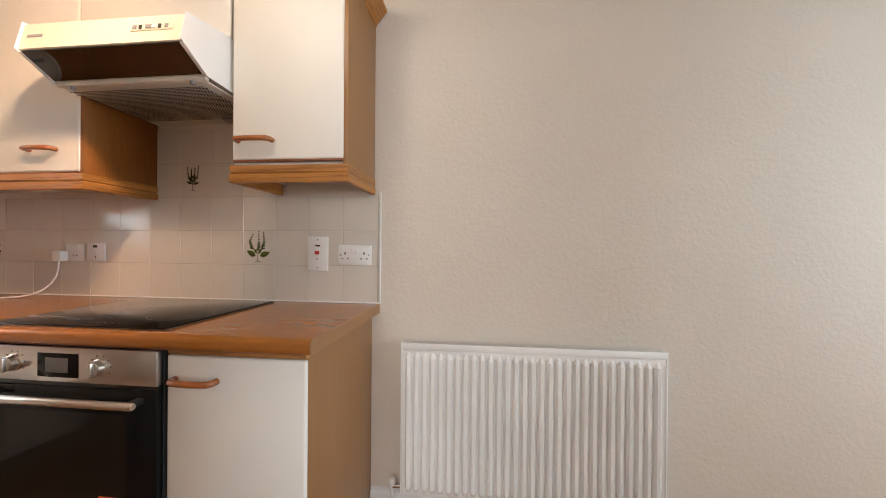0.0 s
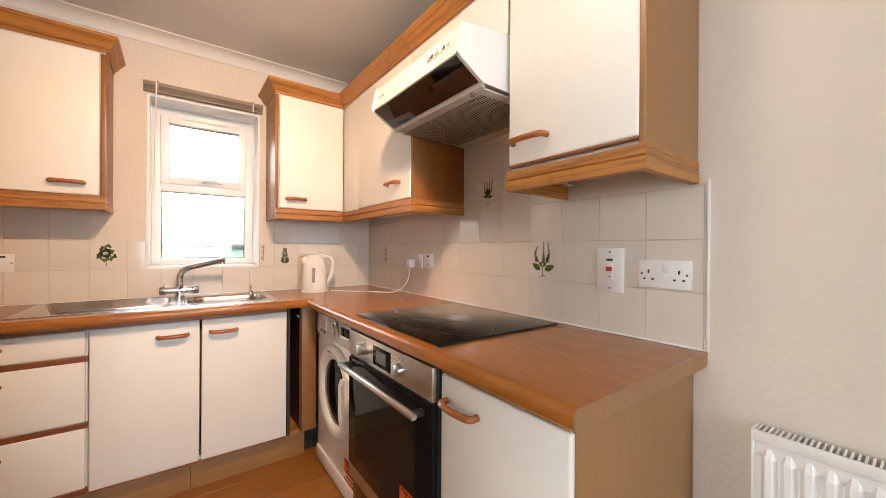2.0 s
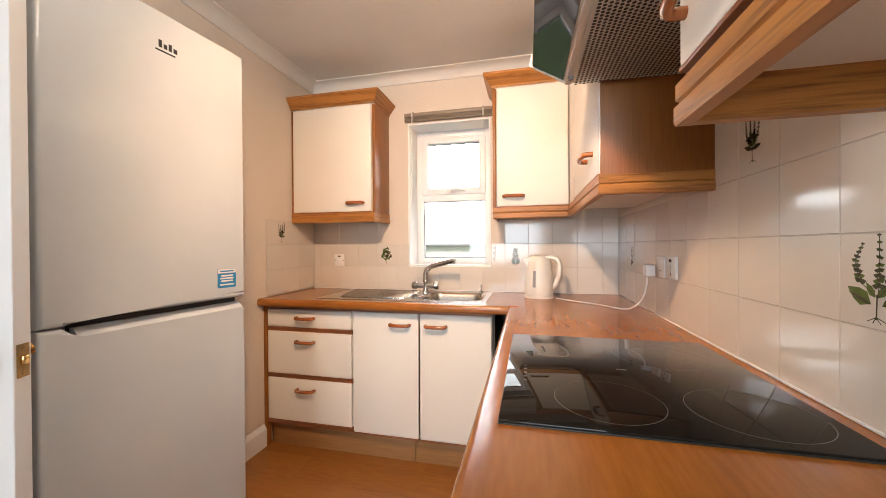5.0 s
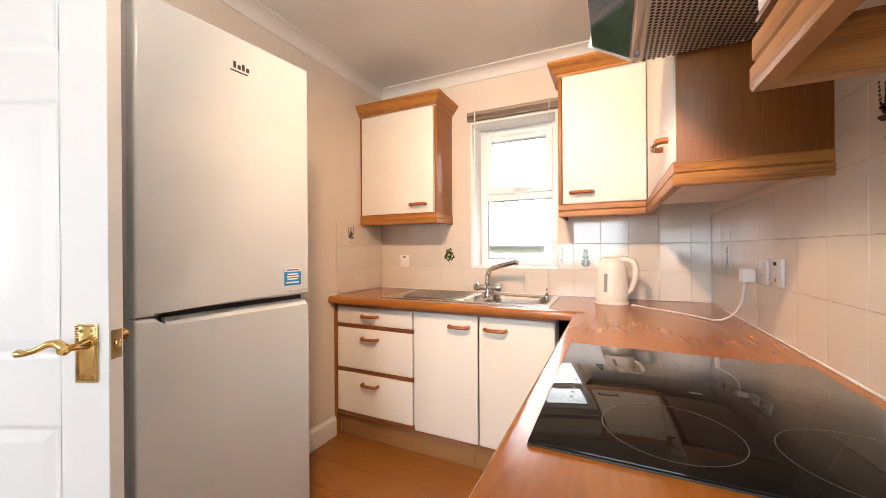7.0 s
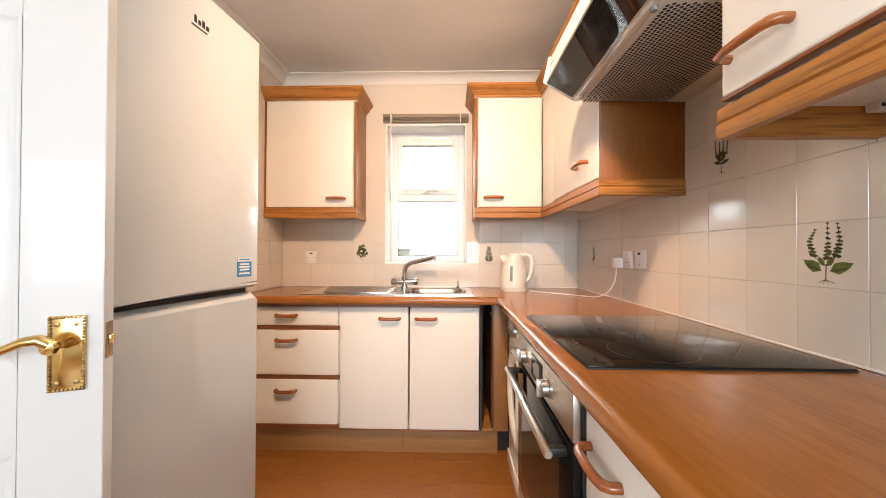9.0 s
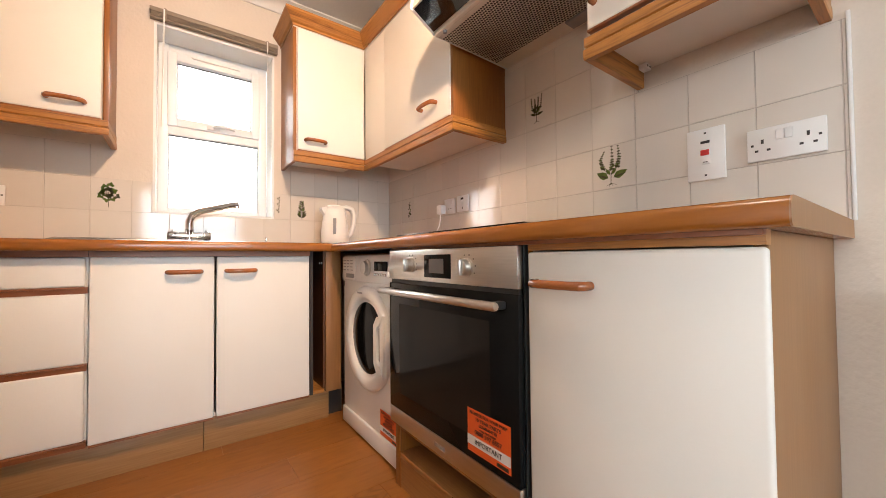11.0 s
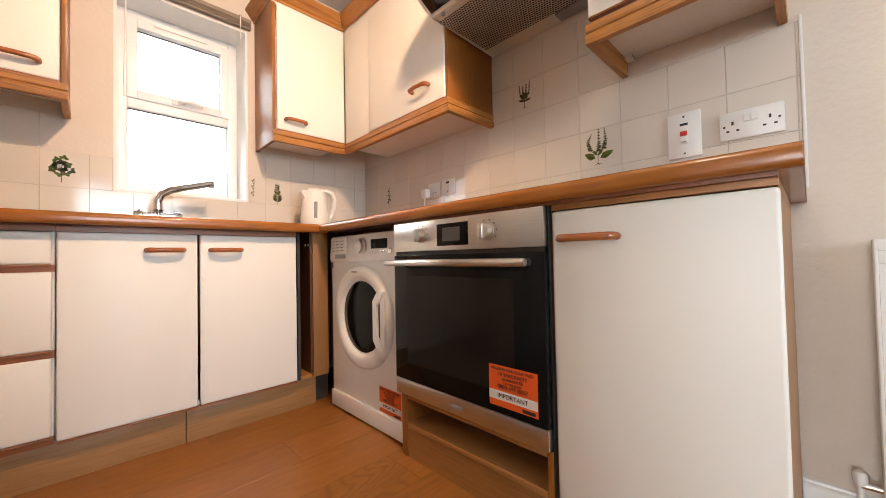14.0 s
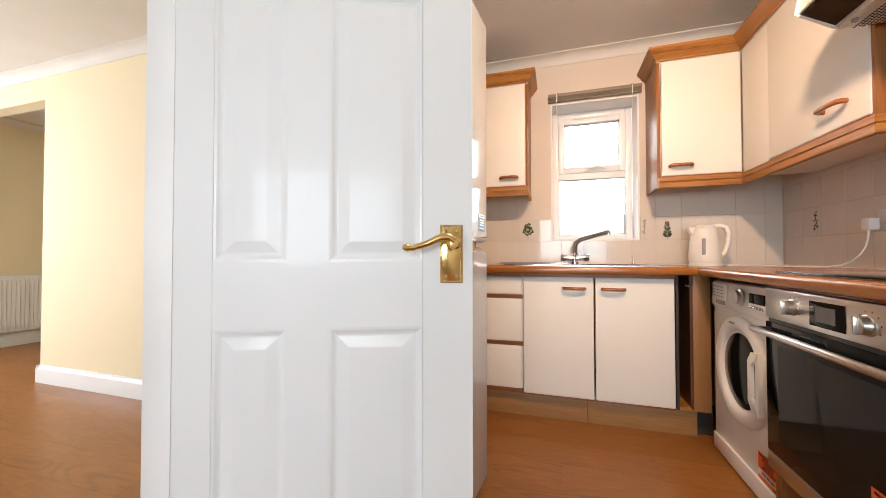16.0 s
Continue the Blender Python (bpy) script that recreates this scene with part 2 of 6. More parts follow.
ENAMEL = surface("white_enamel", (0.87, 0.87, 0.86), 0.2, scale=3, bump=0.03, bump_scale=25)
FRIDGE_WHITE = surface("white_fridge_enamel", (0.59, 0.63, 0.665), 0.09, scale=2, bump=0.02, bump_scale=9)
GREY = surface("grey_plastic", (0.28, 0.28, 0.29), 0.4, scale=6)
CREAM_PLASTIC = surface("cream_kettle_plastic", (0.82, 0.80, 0.75), 0.28, scale=5)
HOOD_CREAM = surface("cream_metal_paint", (0.80, 0.74, 0.63), 0.3, scale=4)
FILTER = surface("aluminium_filter", (0.74, 0.68, 0.60), 0.4, 0.0, scale=9)
UPVC = surface("white_upvc", (0.84, 0.85, 0.86), 0.28, scale=4)
BLIND = surface("taupe_blind_slats", (0.27, 0.215, 0.16), 0.5, scale=7)
ORANGE = surface("orange_label", (0.80, 0.115, 0.02), 0.4, scale=8)
BLUE_LABEL = surface("blue_label", (0.02, 0.24, 0.52), 0.35, scale=8)
LEAF = surface("printed_leaf_green", (0.060, 0.100, 0.018), 0.15, second=(0.12, 0.155, 0.035), scale=40)
FLORET = surface("printed_floret_dark", (0.035, 0.038, 0.016), 0.15, second=(0.075, 0.07, 0.032), scale=70)
RED = surface("red_rocker", (0.55, 0.03, 0.025), 0.35, scale=8)
RING = surface("hob_ring_print", (0.13, 0.13, 0.132), 0.35, scale=9)
GLASS = glass("window_glass")
OVERCAST = glowing("overcast_sky", (0.93, 0.97, 1.0), 8.0)
SLATE = surface("grey_roof_tiles", (0.60, 0.66, 0.68), 0.7, scale=2, grain=0.1, grain_scale=9)
BRICK_FAR = surface("far_plaster", (0.80, 0.80, 0.79), 0.85, scale=3, grain=0.12, grain_scale=14)
BLUE_FAR = surface("far_blue_boards", (0.55, 0.78, 0.82), 0.7, scale=2)
GRASS = surface("far_grass", (0.07, 0.11, 0.035), 0.9, scale=1.2, grain=0.3, grain_scale=18)
LEAVES = surface("hedge_leaves", (0.36, 0.43, 0.34), 0.6, second=(0.42, 0.48, 0.39), scale=4)
BARK = surface("bark", (0.12, 0.085, 0.06), 0.9, scale=9, bump=0.5, bump_scale=30)


# ---- mesh helpers ----
BASE = {}


def thing(name, base, label, category, group="", kind=""):
    ob = new(name)
    ob.location = plan(base)
    BASE[ob] = Vector(base)
    ob.empty_display_size = 0.1
    return tagged(ob, label, category, group, kind)


def mesh_of(name, bm, base, material, smooth):
    for v in bm.verts:
        v.co = (v.co - base) * PLAN
    bmesh.ops.recalc_face_normals(bm, faces=bm.faces)
    for f in bm.faces:
        f.smooth = smooth
    data = bpy.data.meshes.new(name)
    bm.to_mesh(data)
    bm.free()
    data.materials.append(material)
    if smooth:
        data.set_sharp_from_angle(angle=radians(38))
    return data


def part(name, bm, material, parent, label="", smooth=True, kind=""):
    """One bmesh, in plan places, as one mesh object under a thing or a part of it."""
    root = parent
    while root not in BASE:
        root = root.parent
    ob = new(name, mesh_of(name, bm, BASE[root], material, smooth))
    ob.parent = parent
    return tagged(ob, label, kind=kind)


def single(name, bm, base, material, label="", category="", kind="", group="", smooth=True):
    """A thing that is one mesh."""
    ob = new(name, mesh_of(name, bm, Vector(base), material, smooth))
    ob.location = plan(base)
    BASE[ob] = Vector(base)
    return tagged(ob, label, category, group, kind)


def mesh():
    return bmesh.new()


def box(bm, x0, x1, y0, y1, z0, z1, bevel=0.0, seg=2, turn=None):
    vs = [bm.verts.new((x, y, z)) for x in (x0, x1) for y in (y0, y1) for z in (z0, z1)]
    fs = [bm.faces.new([vs[i] for i in q]) for q in ((0, 1, 3, 2), (4, 6, 7, 5), (0, 4, 5, 1), (2, 3, 7, 6), (0, 2, 6, 4), (1, 5, 7, 3))]
    if bevel:
        es = {e for f in fs for e in f.edges}
        got = bmesh.ops.bevel(bm, geom=list(es), offset=bevel, segments=seg, profile=0.5, affect="EDGES")
        vs = list({v for v in vs if v.is_valid} | set(got["verts"]))
    if turn:
        for v in vs:
            v.co = turn @ v.co
    return bm


def prism(bm, outline, axis, a, b, turn=None):
    """An outline drawn in the two other axes (in xyz order), drawn out along an axis from a to b."""
    def at(u, v, w):
        return {"x": (w, u, v), "y": (u, w, v), "z": (u, v, w)}[axis]
    lo, hi = [bm.verts.new(at(u, v, a)) for u, v in outline], [bm.verts.new(at(u, v, b)) for u, v in outline]
    k = len(outline)
    bm.faces.new(lo), bm.faces.new(hi)
    for i in range(k):
        bm.faces.new((lo[i], lo[(i + 1) % k], hi[(i + 1) % k], hi[i]))
    if turn:
        for v in lo + hi:
            v.co = turn @ v.co
    return bm


def tube(bm, points, radii, seg=12, squash=(1, 1)):
    """A bent round bar through points, with a radius or one for each point."""
    pts = [Vector(p) for p in points]
    if not isinstance(radii, (list, tuple)):
        radii = [radii] * len(pts)
    side, rings = None, []
    for i, p in enumerate(pts):
        way = (pts[min(i + 1, len(pts) - 1)] - pts[max(i - 1, 0)]).normalized()
        if side is None:
            side = way.cross(Vector((0, 0, 1)) if abs(way.z) < 0.9 else Vector((1, 0, 0))).normalized()
        side = (side - way * side.dot(way)).normalized()
        up = way.cross(side)
        rings.append([bm.verts.new(p + radii[i] * (math.cos(t) * squash[0] * side + math.sin(t) * squash[1] * up)) for t in [2 * math.pi * j / seg for j in range(seg)]])
    for a, b in zip(rings, rings[1:]):
        for j in range(seg):
            bm.faces.new((a[j], a[(j + 1) % seg], b[(j + 1) % seg], b[j]))
    bm.faces.new(rings[0]), bm.faces.new(rings[-1])
    return bm


def turned(bm, profile, centre, axis="z", seg=24, squash=(1, 1)):
    """A turned shape: (radius, height) pairs round an axis through centre."""
    c, rings = Vector(centre), []
    for r, h in profile:
        ring = []
        for j in range(seg):
            t = 2 * math.pi * j / seg
            u, v = r * math.cos(t) * squash[0], r * math.sin(t) * squash[1]
            ring.append(bm.verts.new(c + Vector({"z": (u, v, h), "y": (u, h, v), "x": (h, u, v)}[axis])))
        rings.append(ring)
    for a, b in zip(rings, rings[1:]):
        for j in range(seg):
            bm.faces.new((a[j], a[(j + 1) % seg], b[(j + 1) % seg], b[j]))
    bm.faces.new(rings[0]), bm.faces.new(rings[-1])
    return bm


def rounded(x0, x1, y0, y1, r, seg=5):
    out = []
    for cx, cy, a in ((x1 - r, y1 - r, 0), (x0 + r, y1 - r, 90), (x0 + r, y0 + r, 180), (x1 - r, y0 + r, 270)):
        for i in range(seg + 1):
            t = radians(a + 90 * i / seg)
            out.append((cx + r * math.cos(t), cy + r * math.sin(t)))
    return out


def loft(bm, rings, cap_first=True, cap_last=True):
    made = [[bm.verts.new(p) for p in r] for r in rings]
    k = len(made[0])
    for a, b in zip(made, made[1:]):
        for j in range(k):
            bm.faces.new((a[j], a[(j + 1) % k], b[(j + 1) % k], b[j]))
    if cap_first:
        bm.faces.new(made[0])
    if cap_last:
        bm.faces.new(made[-1])
    return bm


def lettering(name, words, size, material, parent, m, label="", align="CENTER"):
    """Words in the built-in font as a thin mesh under a part; m places them, in plan units."""
    curve = bpy.data.curves.new(name, "FONT")
    curve.body, curve.size, curve.align_x, curve.align_y, curve.extrude = words, size, align, "CENTER", 0.0004
    curve.resolution_u = 3
    tmp = new(name, curve)
    bpy.context.view_layer.update()
    data = bpy.data.meshes.new_from_object(tmp.evaluated_get(bpy.context.evaluated_depsgraph_get()))
    bpy.data.objects.remove(tmp)
    bpy.data.curves.remove(curve)
    bm = mesh()
    bm.from_mesh(data)
    bpy.data.meshes.remove(data)
    bmesh.ops.transform(bm, matrix=m, verts=bm.verts)
    return part(name, bm, material, parent, label, smooth=False)


NORTHFACE = Matrix(((1, 0, 0), (0, 0, -1), (0, 1, 0))).to_4x4()  # writing that faces south, read from the south


def facing_south(x, y, z, size=1):
    return Matrix.Translation((x, y, z)) @ NORTHFACE


# ---- structure ----
W, N, S, E = -2.735, 1.538, -0.70, 3.60       # inner faces of the kitchen
CEIL, LOUNGE_S, LOUNGE_W = 2.556, -5.75, -1.66
WIN = (0.090, 0.702, 1.128, 2.185)             # kitchen window: y from, to, z from, to
DOOR_X = (-0.455, 0.285)                      # doorway in the south wall
DOOR_TOP = 2.13


def setting(name, bm, material, label, smooth=False):
    return single(name, bm, (0, 0, 0), material, label, kind="structure", smooth=smooth)


bm = mesh()
box(bm, W - 0.24, W, -3.87, WIN[0], -0.06, CEIL)
box(bm, W - 0.24, W, WIN[1], N + 0.14, -0.06, CEIL)
box(bm, W - 0.24, W, WIN[0], WIN[1], -0.06, WIN[2])
box(bm, W - 0.24, W, WIN[0], WIN[1], WIN[3], CEIL)
setting("wall_west", bm, PAINT, "cream painted wall round the kitchen window")
setting("wall_north", box(mesh(), W, E + 0.14, N, N + 0.14, -0.06, CEIL), PAINT, "cream painted plaster wall behind the worktop and radiator")
bm = mesh()
box(bm, W, DOOR_X[0], S - 0.085, S, -0.06, CEIL)
box(bm, DOOR_X[1], E, S - 0.085, S, -0.06, CEIL)
box(bm, DOOR_X[0], DOOR_X[1], S - 0.085, S, DOOR_TOP, CEIL)
setting("wall_south", bm, PAINT, "cream painted wall with the doorway")
bm = mesh()
box(bm, E, E + 0.14, LOUNGE_S, -4.3, -0.06, CEIL)
box(bm, E, E + 0.14, -2.1, -0.58, -0.06, CEIL)
box(bm, E, E + 0.14, 1.28, N, -0.06, CEIL)
for a, b in ((-4.3, -2.1), (-0.58, 1.28)):
    box(bm, E, E + 0.14, a, b, -0.06, 0.85)
    box(bm, E, E + 0.14, a, b, 2.15, CEIL)
setting("wall_east", bm, PAINT, "cream painted outer wall with two windows")
bm = mesh()
box(bm, LOUNGE_W - 0.11, LOUNGE_W, -3.87, S - 0.085, -0.06, CEIL)
box(bm, LOUNGE_W - 0.11, LOUNGE_W, LOUNGE_S, -3.87, 2.30, CEIL)
setting("wall_lounge_west", bm, YELLOW, "pale yellow wall of the next room, ending at an opening")
bm = mesh()
box(bm, -4.2, -0.8, LOUNGE_S - 0.14, LOUNGE_S, -0.06, CEIL)
box(bm, 1.1, E, LOUNGE_S - 0.14, LOUNGE_S, -0.06, CEIL)
box(bm, -0.8, 1.1, LOUNGE_S - 0.14, LOUNGE_S, -0.06, 0.75)
box(bm, -0.8, 1.1, LOUNGE_S - 0.14, LOUNGE_S, 2.15, CEIL)
setting("wall_lounge_south", bm, YELLOW, "pale yellow far wall of the next room")
setting("wall_corridor", box(mesh(), -4.2, LOUNGE_W - 0.11, -3.98, -3.87, -0.06, CEIL), YELLOW, "pale yellow wall of the passage")
setting("wall_corridor_end", box(mesh(), -4.34, -4.2, LOUNGE_S, -3.87, -0.06, CEIL), YELLOW, "pale yellow end wall of the passage")
bm = mesh()
box(bm, W - 0.24, E + 0.14, LOUNGE_S - 0.14, N + 0.14, CEIL, CEIL + 0.1)
box(bm, -4.34, W - 0.24, LOUNGE_S - 0.14, -3.87, CEIL, CEIL + 0.1)
setting("ceiling", bm, CEILING_PAINT, "white painted ceiling")

COVE = [(0.0, -0.108), (0.010, -0.108), (0.014, -0.100)] + [(0.104 - 0.09 * math.cos(radians(a)), -0.102 + 0.088 * math.sin(radians(a))) for a in range(10, 91, 16)] + [(0.112, -0.012), (0.112, 0.0), (0.0, 0.0)]
COVE = [(u * 0.68, v * 0.65) for u, v in COVE]
bm = mesh()
prism(bm, [(W + u, CEIL + v - 0.001) for u, v in COVE], "y", S, N)
prism(bm, [(N - u, CEIL + v - 0.001) for u, v in COVE], "x", W, E)
prism(bm, [(S + u, CEIL + v - 0.001) for u, v in COVE], "x", W, E)
prism(bm, [(LOUNGE_W + u, CEIL + v - 0.001) for u, v in COVE], "y", LOUNGE_S, S - 0.085)
prism(bm, [(LOUNGE_S + u, CEIL + v - 0.001) for u, v in COVE], "x", -4.2, E)
setting("coving", bm, CEILING_PAINT, "white plaster coving", smooth=True)

SKIRT = [(0, 0), (0.02, 0), (0.02, 0.105), (0.016, 0.118), (0.010, 0.124), (0.008, 0.135), (0, 0.14)]
bm = mesh()
prism(bm, [(S + u, v) for u, v in SKIRT], "x", -2.16, DOOR_X[0] - 0.075)
prism(bm, [(N - u, v * 0.63) for u, v in SKIRT], "x", -0.365, E)
prism(bm, [(LOUNGE_W + u, v) for u, v in SKIRT], "y", -3.87, S - 0.085)
prism(bm, [(-3.87 - u, v) for u, v in SKIRT], "x", -1.77, LOUNGE_W + 0.02)
prism(bm, [(LOUNGE_S + u, v) for u, v in SKIRT], "x", -4.2, E)
setting("baseboard", bm, WHITE_PAINT, "white gloss skirting board", smooth=True)

# door lining and architrave
bm = mesh()
for x, s in ((DOOR_X[0], 1), (DOOR_X[1], -1)):
    box(bm, min(x, x + 0.028 * s), max(x, x + 0.028 * s), S - 0.088, S + 0.002, 0, DOOR_TOP - 0.03)
    for y0, y1 in ((S + 0.002, S + 0.02), (S - 0.105, S - 0.088)):
        k = 0.012 if y0 > S else 0.0
        box(bm, min(x + k * s, x - 0.06 * s), max(x + k * s, x - 0.06 * s), y0, y1, 0, DOOR_TOP + 0.05, 0.005)
box(bm, DOOR_X[0], DOOR_X[1], S - 0.088, S + 0.002, DOOR_TOP - 0.03, DOOR_TOP)
for y0, y1 in ((S + 0.002, S + 0.02), (S - 0.105, S - 0.088)):
    box(bm, DOOR_X[0] + 0.012, DOOR_X[1] - 0.012, y0, y1, DOOR_TOP - 0.02, DOOR_TOP + 0.05, 0.005)
setting("door_frame", bm, WHITE_PAINT, "white gloss door lining and architrave", smooth=True)


# the kitchen window: reveal lining, frame, top-hung sash, panes, handle
def window_1():
    y0, y1, z0, z1 = WIN
    win = thing("window_1", (W - 0.2, (y0 + y1) / 2, z0), "white plastic window with a small top opener", "window", kind="structure")
    bm = mesh()
    box(bm, W - 0.185, W + 0.004, y0, y0 + 0.012, z0, z1)
    box(bm, W - 0.185, W + 0.004, y1 - 0.012, y1, z0, z1)
    box(bm, W - 0.185, W + 0.004, y0 + 0.012, y1 - 0.012, z1 - 0.012, z1)
    part("reveal", bm, REVEAL, win)
    part("window_sill", box(mesh(), W - 0.185, W + 0.006, y0 + 0.012, y1 - 0.012, z0 - 0.004, z0 + 0.012, 0.004), REVEAL, win)
    xo, xi = W - 0.24, W - 0.182
    a, b, c, d = y0 + 0.012, y1 - 0.012, z0 + 0.012, z1 - 0.012
    mid = 1.655
    bm = mesh()
    box(bm, xo, xi, a, a + 0.052, c, d, 0.006)
    box(bm, xo, xi, b - 0.052, b, c, d, 0.006)
    box(bm, xo, xi, a + 0.05, b - 0.05, c, c + 0.045, 0.006)
    box(bm, xo, xi, a + 0.05, b - 0.05, d - 0.055, d, 0.006)
    box(bm, xo, xi, a + 0.05, b - 0.05, mid - 0.028, mid + 0.03, 0.006)
    frame_ob = part("window_frame", bm, UPVC, win)
    bm = mesh()
    s0, s1, t0, t1 = a + 0.045, b - 0.045, mid + 0.022, d - 0.048
    x2 = xi + 0.016
    box(bm, xo + 0.01, x2, s0, s0 + 0.048, t0, t1, 0.006)
    box(bm, xo + 0.01, x2, s1 - 0.048, s1, t0, t1, 0.006)
    box(bm, xo + 0.01, x2, s0 + 0.046, s1 - 0.046, t0, t0 + 0.05, 0.006)
    box(bm, xo + 0.01, x2, s0 + 0.046, s1 - 0.046, t1 - 0.05, t1, 0.006)
    sash = part("sash", bm, UPVC, win)
    for p, q, r, s, par in ((s0 + 0.048, s1 - 0.048, t0 + 0.05, t1 - 0.05, sash), (a + 0.052, b - 0.052, c + 0.045, mid - 0.028, frame_ob)):
        bm = mesh()
        for u0, u1, v0, v1 in ((p, p + 0.004, r, s), (q - 0.004, q, r, s), (p, q, r, r + 0.004), (p, q, s - 0.005, s)):
            box(bm, xo + 0.028, xo + 0.034, u0, u1, v0, v1)
        part("gasket", bm, BLACK, par)
        pane = part("pane", box(mesh(), xo + 0.022, xo + 0.028, p, q, r, s), GLASS, par, smooth=False)
        pane.visible_shadow = False
    bm = mesh()
    ym = (s0 + s1) / 2
    box(bm, x2, x2 + 0.012, ym - 0.05, ym + 0.02, t0 + 0.008, t0 + 0.032, 0.004)
    tube(bm, [(x2 + 0.014, ym - 0.015, t0 + 0.02), (x2 + 0.03, ym - 0.005, t0 + 0.028), (x2 + 0.034, ym + 0.04, t0 + 0.034), (x2 + 0.03, ym + 0.10, t0 + 0.022)], [0.009, 0.011, 0.011, 0.008], 10)
    part("handle", bm, WHITE_PLASTIC, sash, "white window catch")
    bm = mesh()
    box(bm, x2, x2 + 0.008, ym - 0.13, ym + 0.13, t1 - 0.018, t1 - 0.006, 0.003)
    part("vent", bm, WHITE_PLASTIC, sash)


window_1()


# unseen window, added as the opening for the south fill lamp
win = thing("window_4", (0.15, LOUNGE_S - 0.1, 0.75), "unseen white plastic window added in the far wall of the next room", "window", kind="structure")
bm = mesh()
for a, b, c, d in ((-0.8, -0.73, 0.75, 2.15), (1.03, 1.1, 0.75, 2.15), (-0.73, 1.03, 0.75, 0.82), (-0.73, 1.03, 2.08, 2.15)):
    box(bm, a, b, LOUNGE_S - 0.12, LOUNGE_S - 0.05, c, d, 0.006)
part("window_frame", bm, UPVC, win)
part("pane", box(mesh(), -0.73, 1.03, LOUNGE_S - 0.088, LOUNGE_S - 0.082, 0.82, 2.08), GLASS, win, smooth=False).visible_shadow = False


def plain_window(name, y0, y1):
    win = thing(name, (E + 0.1, (y0 + y1) / 2, 0.85), "white plastic picture window of the next room", "window", kind="structure")
    bm = mesh()
    box(bm, E + 0.05, E + 0.12, y0, y0 + 0.07, 0.85, 2.15, 0.006)
    box(bm, E + 0.05, E + 0.12, y1 - 0.07, y1, 0.85, 2.15, 0.006)
    box(bm, E + 0.05, E + 0.12, y0 + 0.07, y1 - 0.07, 0.85, 0.92, 0.006)
    box(bm, E + 0.05, E + 0.12, y0 + 0.07, y1 - 0.07, 2.08, 2.15, 0.006)
    part("window_frame", bm, UPVC, win)
    pane = part("pane", box(mesh(), E + 0.08, E + 0.086, y0 + 0.07, y1 - 0.07, 0.92, 2.08), GLASS, win, smooth=False)
    pane.visible_shadow = False


plain_window("window_2", -0.58, 1.28)
plain_window("window_3", -4.3, -2.1)


# ---- outside ----
single("ground", box(mesh(), -400, 400, -400, 400, -1.6, -1.5), (0, 0, 0), GRASS, "grass ground outside the window", kind="structure", smooth=False)
bm = mesh()
box(bm, W - 0.1, E + 0.1, LOUNGE_S - 0.1, N + 0.1, -1.5, -0.061)
box(bm, -4.3, W - 0.1, LOUNGE_S - 0.1, -3.9, -1.5, -0.061)
setting("foundation", bm, BRICK_FAR, "brick footing under the floor")


def far_house():
    x, y = -17.0, 3.2
    h = thing("house", (x, y, -1.5), "low neighbouring building with a pale roof and blue boards", "house")
    part("wall", box(mesh(), x - 5, x, y - 16, y + 9, -1.5, 1.28), BRICK_FAR, h, smooth=False)
    part("boarding", box(mesh(), x, x + 0.05, y - 1.5, y + 4.2, -0.6, 1.2), BLUE_FAR, h, smooth=False)
    part("roof", prism(mesh(), [(x + 0.10, 1.30), (x + 0.10, 1.42), (x - 2.5, 3.05), (x - 5.45, 1.42), (x - 5.45, 1.30)], "y", y - 16.5, y + 9.5), SLATE, h, smooth=False)
    part("gutter", box(mesh(), x + 0.10, x + 0.18, y - 16.5, y + 9.5, 1.27, 1.38, 0.02), GREY, h)
    for yy in (y - 11.5, y + 7.4):
        w = part("window", box(mesh(), x, x + 0.06, yy - 0.5, yy + 0.5, -0.2, 0.9), UPVC, h, smooth=False)
        part("pane", box(mesh(), x + 0.06, x + 0.07, yy - 0.42, yy + 0.42, -0.1, 0.82), BLACK_GLASS, w, smooth=False)


far_house()


def garden_tree(x, y, height, seed):
    rnd = random.Random(seed)
    t = thing("tree", (x, y, -1.5), "leafy green garden tree behind the low building", "tree")
    bm = mesh()
    tube(bm, [(x, y, -1.5), (x + 0.05, y, 0), (x, y + 0.1, height * 0.6)], [0.18, 0.13, 0.05], 8)
    for _ in range(7):
        a = rnd.uniform(0, 6.28)
        z = rnd.uniform(0.0, height * 0.5)
        tube(bm, [(x, y, z), (x + 0.7 * math.cos(a), y + 0.7 * math.sin(a), z + 0.7), (x + 1.2 * math.cos(a), y + 1.2 * math.sin(a), z + 1.3)], [0.06, 0.04, 0.015], 6)
    part("trunk", bm, BARK, t)
    vs, fs = [], []
    for _ in range(4200):
        a, r, z = rnd.uniform(0, 6.28), rnd.random() ** 0.6, rnd.uniform(-0.2, height)
        k = 1.7 * math.sin(math.pi * min(1, (z + 0.9) / (height + 1.1))) * (0.75 + 0.35 * noise.noise((a * 1.2, z, seed)))
        c = Vector((x + r * k * math.cos(a), y + r * k * math.sin(a), z))
        u = Vector((rnd.gauss(0, 1), rnd.gauss(0, 1), rnd.gauss(0, 1))).normalized() * 0.09
        v = u.orthogonal().normalized() * 0.05
        i = len(vs)
        vs += [c - u, c + v, c + u, c - v]
        fs.append((i, i + 1, i + 2, i + 3))
    data = bpy.data.meshes.new("crown")
    data.from_pydata([(p - Vector((x, y, -1.5))) * PLAN for p in vs], [], fs)
    data.materials.append(LEAVES)
    ob = new("crown", data)
    ob.parent = t
    tagged(ob, kind="stuff")


